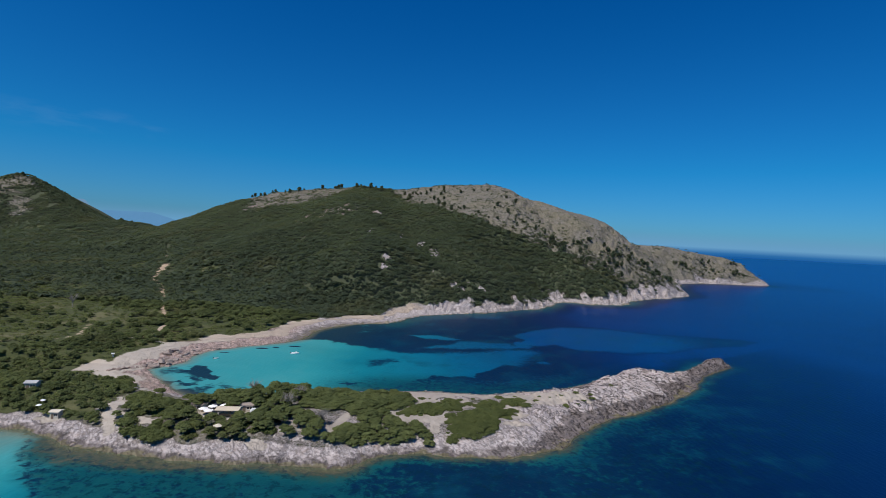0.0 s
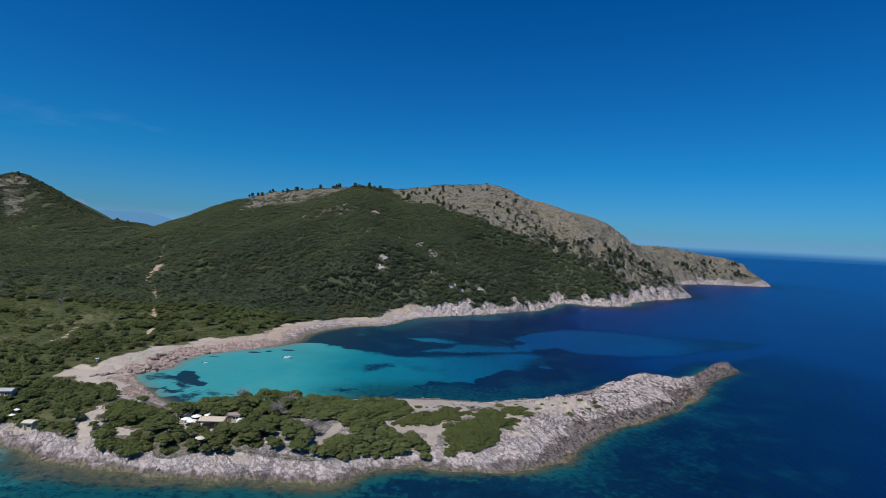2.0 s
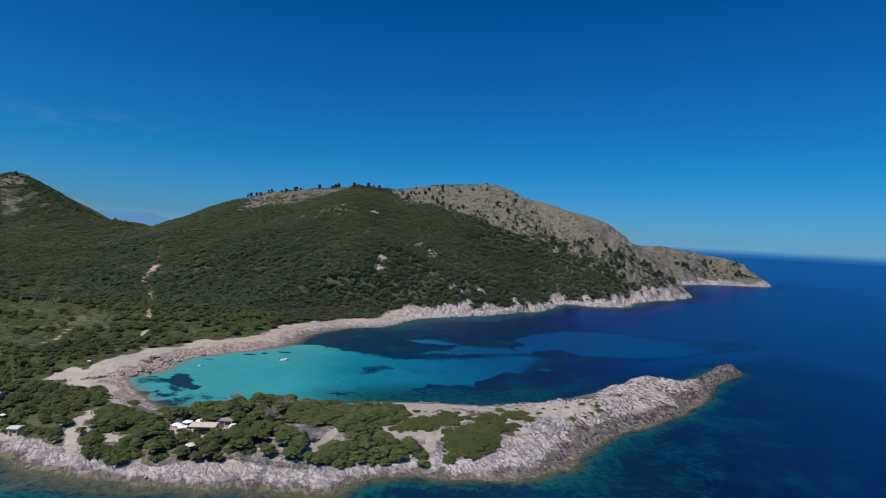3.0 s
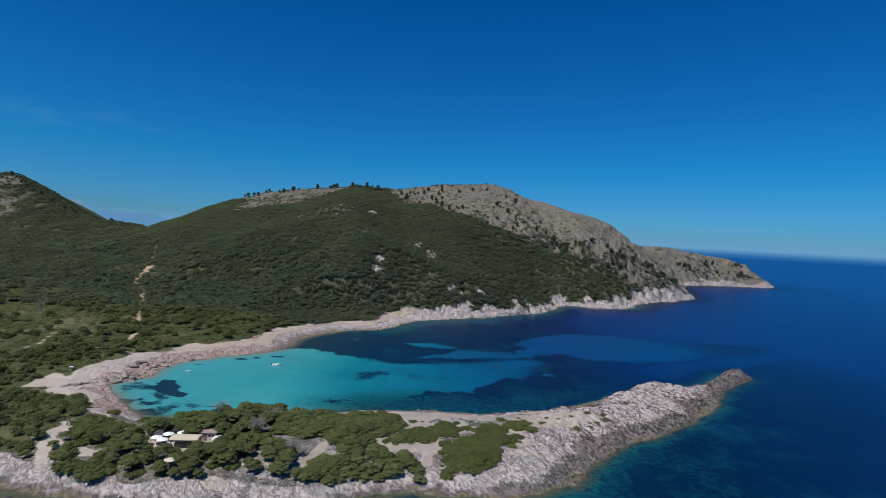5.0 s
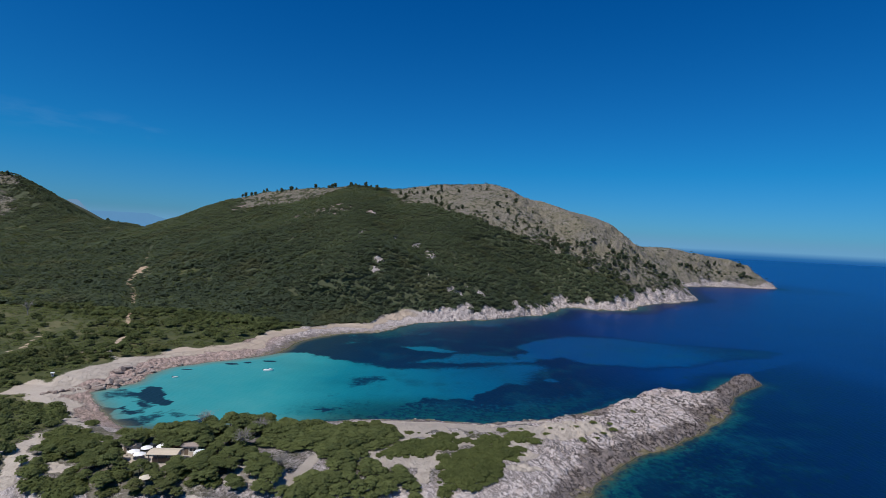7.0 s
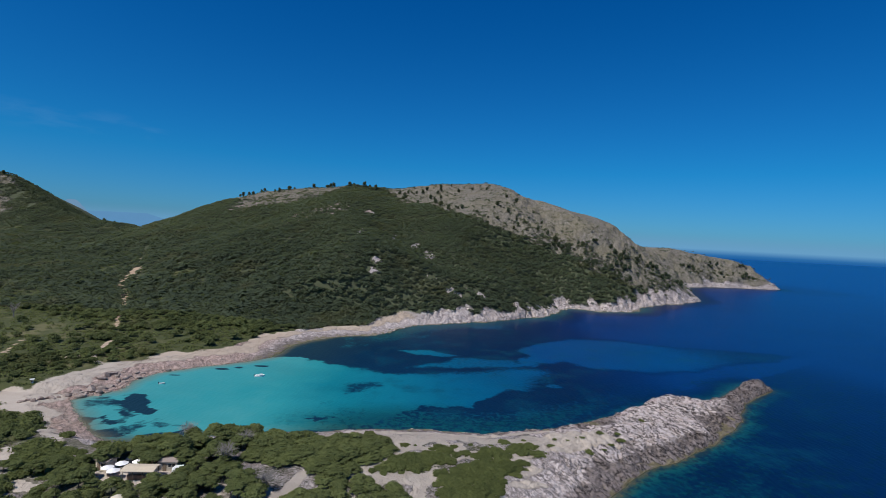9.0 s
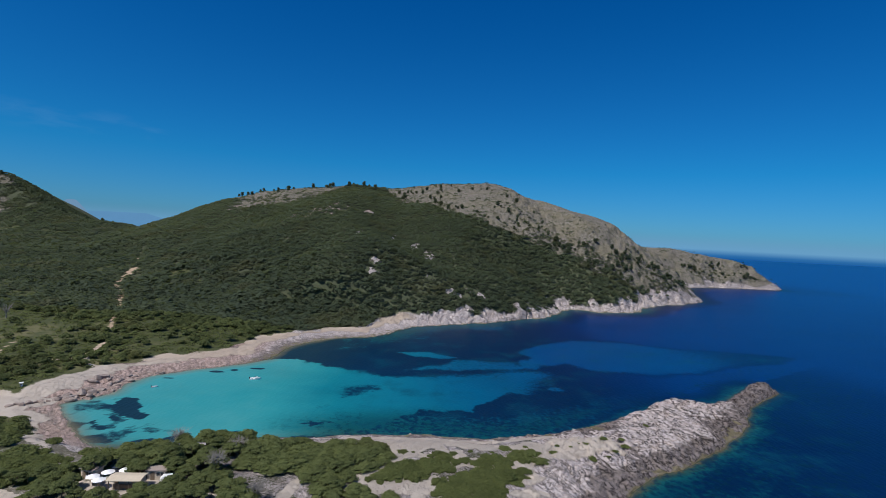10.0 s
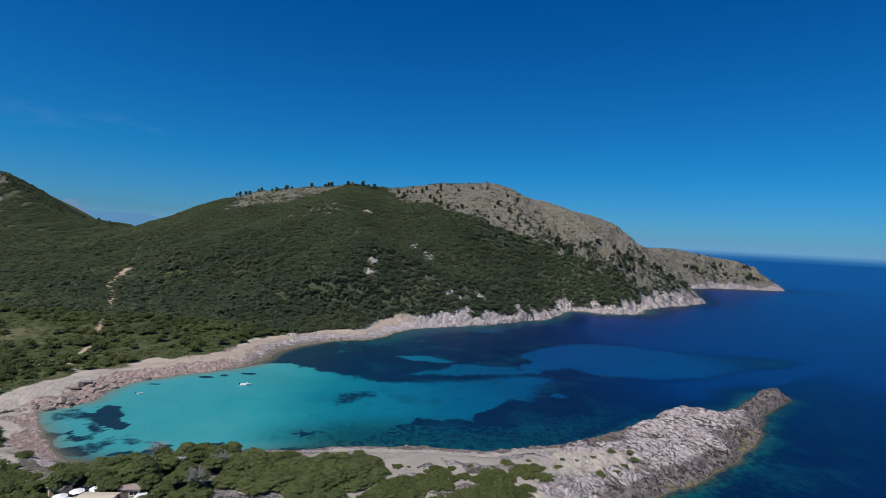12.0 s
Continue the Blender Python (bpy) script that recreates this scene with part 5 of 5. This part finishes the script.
def car(m, paint, label):
    thing = new("parked_car")
    bm = bmesh.new()
    prof = [(-2.1, .35), (-2.1, .85), (-1.9, .95), (-1.55, 1.4), (.35, 1.45), (1.05, 1.0), (2.0, .85), (2.1, .6), (2.1, .35)]
    sides = [[bm.verts.new((x, y * (.86 if z > 1.05 else 1), z)) for x, z in prof] for y in (-.85, .85)]
    for a, b, c, d in zip(sides[0], sides[0][1:] + sides[0][:1], sides[1][1:] + sides[1][:1], sides[1]):
        bm.faces.new((a, b, c, d))
    for s in sides:
        bm.faces.new(s)
    bmesh.ops.recalc_face_normals(bm, faces=bm.faces)
    bmesh.ops.bevel(bm, geom=bm.edges, offset=.05, segments=2, affect="EDGES")
    body = part("body", bm, paint, thing)
    part("windscreen", box(.72, 0, 1.22, .5, 1.25, .3, .02), M_GLASS, body, "dark glass")
    for y in (-.77, .77):
        part("side_window", box(-.55, y, 1.2, 1.5, .05, .28, .01), M_GLASS, body, "dark glass")
    for x in (-1.3, 1.3):
        for y in (-.8, .8):
            bm = bmesh.new()
            bmesh.ops.create_cone(bm, cap_ends=True, segments=14, radius1=.32, radius2=.32, depth=.22,
                                  matrix=Matrix.Translation((x, y, .3)) @ Matrix.Rotation(radians(90), 4, "X"))
            part("wheel", bm, M_RUBBER, thing)
    thing.matrix_basis = m
    return tagged(thing, label, "car", "cars parked under the pines")


beach_bar(at(-63.5, 163.8, 4))
hut("storage_shed", at(-74.5, 168.5, -20), 3.6, 2.8, 2.2, .4, M_PLASTER, M_TERRACOTTA, "small shed with a faded terracotta roof among pines", "shed")
hut("storage_shed", at(-59.5, 169.5, 8), 4.0, 3.0, 2.2, .4, M_PLASTER, M_TERRACOTTA, "plastered shed with a brown roof behind the bar", "shed")
for px, py in ((-71.8, 164.6), (-69.6, 163.2), (-69.8, 166.9), (-66.5, 168.2)):
    parasol(at(px, py, 10), "white canvas parasol beside the beach bar", M_CANVAS)
parasol(at(-62, 152.5, 0), "beige canvas parasol among headland pines", M_PLASTER)
car(at(-69.5, 171.0, 8), M_CAR_DARK, "dark saloon car parked under a pine")
car(at(-63.0, 172.0, 5), M_CAR_RED, "maroon saloon car parked under a pine")
car(at(-56.0, 168, 20), M_WHITE, "white saloon car parked under the pines")
car(at(-54.3, 165, 75), M_WHITE, "white saloon car parked under the pines")

fence = new("net_fence")
for k in range(7):
    part("post", tube(-6 + 2 * k, 0, -.4, 1.6, .04, .04, 6), M_TIMBER, fence)
part("net", box(0, 0, .85, 12, .03, 1.3, 0), M_GREEN_NET, fence, "green netting")
fence.matrix_basis = at(-83, 169, 62)
tagged(fence, "green net fence beside the sandy road", "fence")

hut("cottage", at(-140, 183, 10), 3.6, 3.0, 2.1, .6, M_PLASTER, M_GREY_ROOF, "low cottage with a pale grey roof among pines", "house")
hut("beach_kiosk", at(-117, 163, 0), 2.6, 2.2, 2.1, .3, M_PLASTER, M_PLASTER, "small beige kiosk above the beach rocks", "kiosk")
for px, py in ((-127, 170.5), (-126, 167.5)):
    parasol(at(px, py, 0) @ Matrix.Diagonal((.62, .62, .8, 1)), "small white canvas parasol beside the beach", M_CANVAS)
hut("lookout_cabin", at(-146, 238, 30), .7, .7, 1.3, .12, M_WHITE, M_WHITE, "tiny white cabin above the cove", "cabin")


def bare_tree(seed, tall):
    rng = np.random.default_rng(seed)
    pieces = [rod([(0, 0, -.5), (.1, .1, tall * .3), (.2, 0, tall * .6)], (.28, .2, .12))]
    for k in range(26):
        a, z0 = k * 2.4, tall * rng.uniform(.25, .6)
        r, z1 = tall * rng.uniform(.25, .6), tall * rng.uniform(.6, 1)
        mid = (r * .5 * math.cos(a), r * .5 * math.sin(a), (z0 + z1) / 2 + .3)
        tip = (r * math.cos(a + .2), r * math.sin(a + .2), z1)
        pieces.append(rod([(.1, 0, z0), mid, tip], (.1, .06, .015), 4))
        for _ in range(4):
            q = rng.uniform(-.9, .9, 3)
            pieces.append(rod([mid, tuple(np.array(mid) + q + (0, 0, .7)), tuple(np.array(tip) + q)], (.04, .03, .01), 3))
    v, f = joined(pieces)
    ob = new("bare_tree", mesh_of("bare_tree", v, f, None, M_DEADWOOD))
    return tagged(ob, "bare grey dead tree with bleached branches", "tree")


for k, (px, py, t) in enumerate(((-238, 343, 8.5), (-64, 188, 5.5), (-47, 172, 5.5), (-33, 160, 5.0), (-46, 183, 4.5))):
    bare_tree(80 + k, t).matrix_basis = at(px, py, 50 * k)


def boulders(name, rows, label, detail=2, turn=None):
    """Angular fallen blocks: x, y, size."""
    rng = np.random.default_rng(5)
    V, F, n = [], [], 0
    for x, y, s in rows:
        bm = bmesh.new()
        bmesh.ops.create_icosphere(bm, subdivisions=detail, radius=1)
        pts = np.array([p.co for p in bm.verts])
        f = np.array([[q.index for q in p.verts] for p in bm.faces])
        bm.free()
        for _ in range(7):       # cleft faces
            w = rng.standard_normal(3)
            w /= np.linalg.norm(w)
            k = rng.uniform(.45, .75)
            over = np.maximum(pts @ w - k, 0)
            pts = pts - over[:, None] * w
        a = rng.uniform(0, 6.28) if turn is None else radians(turn + rng.uniform(-25, 25))
        pts = pts * s * (rng.uniform(.9, 1.5) if turn is None else rng.uniform(1.2, 2.2), rng.uniform(.7, 1.1), rng.uniform(.45, .75))
        pts = np.stack([pts[:, 0] * math.cos(a) - pts[:, 1] * math.sin(a), pts[:, 0] * math.sin(a) + pts[:, 1] * math.cos(a), pts[:, 2]], 1)
        z = max(float(ground_z([x], [y])[0]), -.4)
        V.append(pts + (x, y, z + (.12 if x < -25 or turn else -.3) * s))
        F.append(f + n)
        n += len(pts)
    ob = new(name, mesh_of(name, np.concatenate(V), np.concatenate(F), None, M_STONE if turn is None else M_GROUND))
    if turn is not None:
        ob.data.attributes.new("cover", "FLOAT_COLOR", "POINT").data.foreach_set("color", np.tile(np.array([1, 0, 0, 0], np.float32), n))
    return tagged(ob, label, "rocks", kind="stuff")


rng = np.random.default_rng(21)
rows = []
x, y = jittered(-140, 172, 136, 300, 2.1, rng)
d = shore(x, y)
west = step(-106, -112, x) * step(224, 232, y) * step(274, 264, y)
chance = np.where((d > -1) & (d < 5), .03 + .5 * west, 0) + np.where((d >= 5) & (d < 11), .005 + .3 * west, 0)
ledge = step(-20, -10, x) * step(55, 42, x) * step(203, 207, y) * step(226, 222, y)
chance = np.maximum(chance, .55 * ledge * ((d > -3.5) & (d < 5)))
keep = rng.random(len(x)) < chance
for px, py, w in zip(x[keep], y[keep], west[keep]):
    rows.append((px, py, rng.uniform(.3, .85) * (1 + 2.2 * w * rng.random())))
for k in range(12):       # the broken edge of the plateau above the beach
    rows.append((-138 + 1.35 * k, 223 + 1.1 * k + .8 * math.sin(2.1 * k), 1.1 + .5 * abs(math.sin(3.7 * k))))
boulders("shore_boulders", rows, "angular pinkish limestone blocks along the waterline")
# loose slabs lying along the fissures of the bare headland
x, y = jittered(36, 168, 158, 292, 1.25, rng)
d = shore(x, y)
keep = (d > .6) & (rock_zone(x, y, d) > .6) & (sand_zone(x, y, d) < .3) & (rng.random(len(x)) < .06 + .5 * step(.5, .62, fbm(x, y, 9, 3, 91)))
boulders("loose_slabs", [(px, py, s) for px, py, s in zip(x[keep], y[keep], rng.uniform(.22, .75, int(keep.sum())) ** 1.4)],
         "pale pinkish limestone slabs strewn over the headland", 1, -60)
boulders("reef_rocks", [(132, 229, .9), (133.5, 230, .6), (126, 238, .7), (130, 245, .6)],
         "low weedy rocks awash beside the headland")

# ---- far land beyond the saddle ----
# self-lit colours that already hold the distance haze
M_FAR = painted_haze_material("hazy_far_hills", (.115, .285, .51))
M_FAR_ROCK = painted_haze_material("hazy_far_crag", (.16, .29, .46))


def far_ridge(name, x0, x1, y0, top, material, label):
    xs = np.linspace(x0, x1, 90)
    zs = top(xs)
    V = [(x, y0, -2) for x in xs] + [(x, y0 + 60, z) for x, z in zip(xs, zs)] + [(x, y0 + 300, -2) for x in xs]
    n = len(xs)
    F = [(r * n + i, r * n + i + 1, (r + 1) * n + i + 1, (r + 1) * n + i) for r in (0, 1) for i in range(n - 1)]
    me = bpy.data.meshes.new(name)
    me.from_pydata(V, [], F)
    me.materials.append(material)
    return tagged(new(name, me), label, "hills", kind="structure")


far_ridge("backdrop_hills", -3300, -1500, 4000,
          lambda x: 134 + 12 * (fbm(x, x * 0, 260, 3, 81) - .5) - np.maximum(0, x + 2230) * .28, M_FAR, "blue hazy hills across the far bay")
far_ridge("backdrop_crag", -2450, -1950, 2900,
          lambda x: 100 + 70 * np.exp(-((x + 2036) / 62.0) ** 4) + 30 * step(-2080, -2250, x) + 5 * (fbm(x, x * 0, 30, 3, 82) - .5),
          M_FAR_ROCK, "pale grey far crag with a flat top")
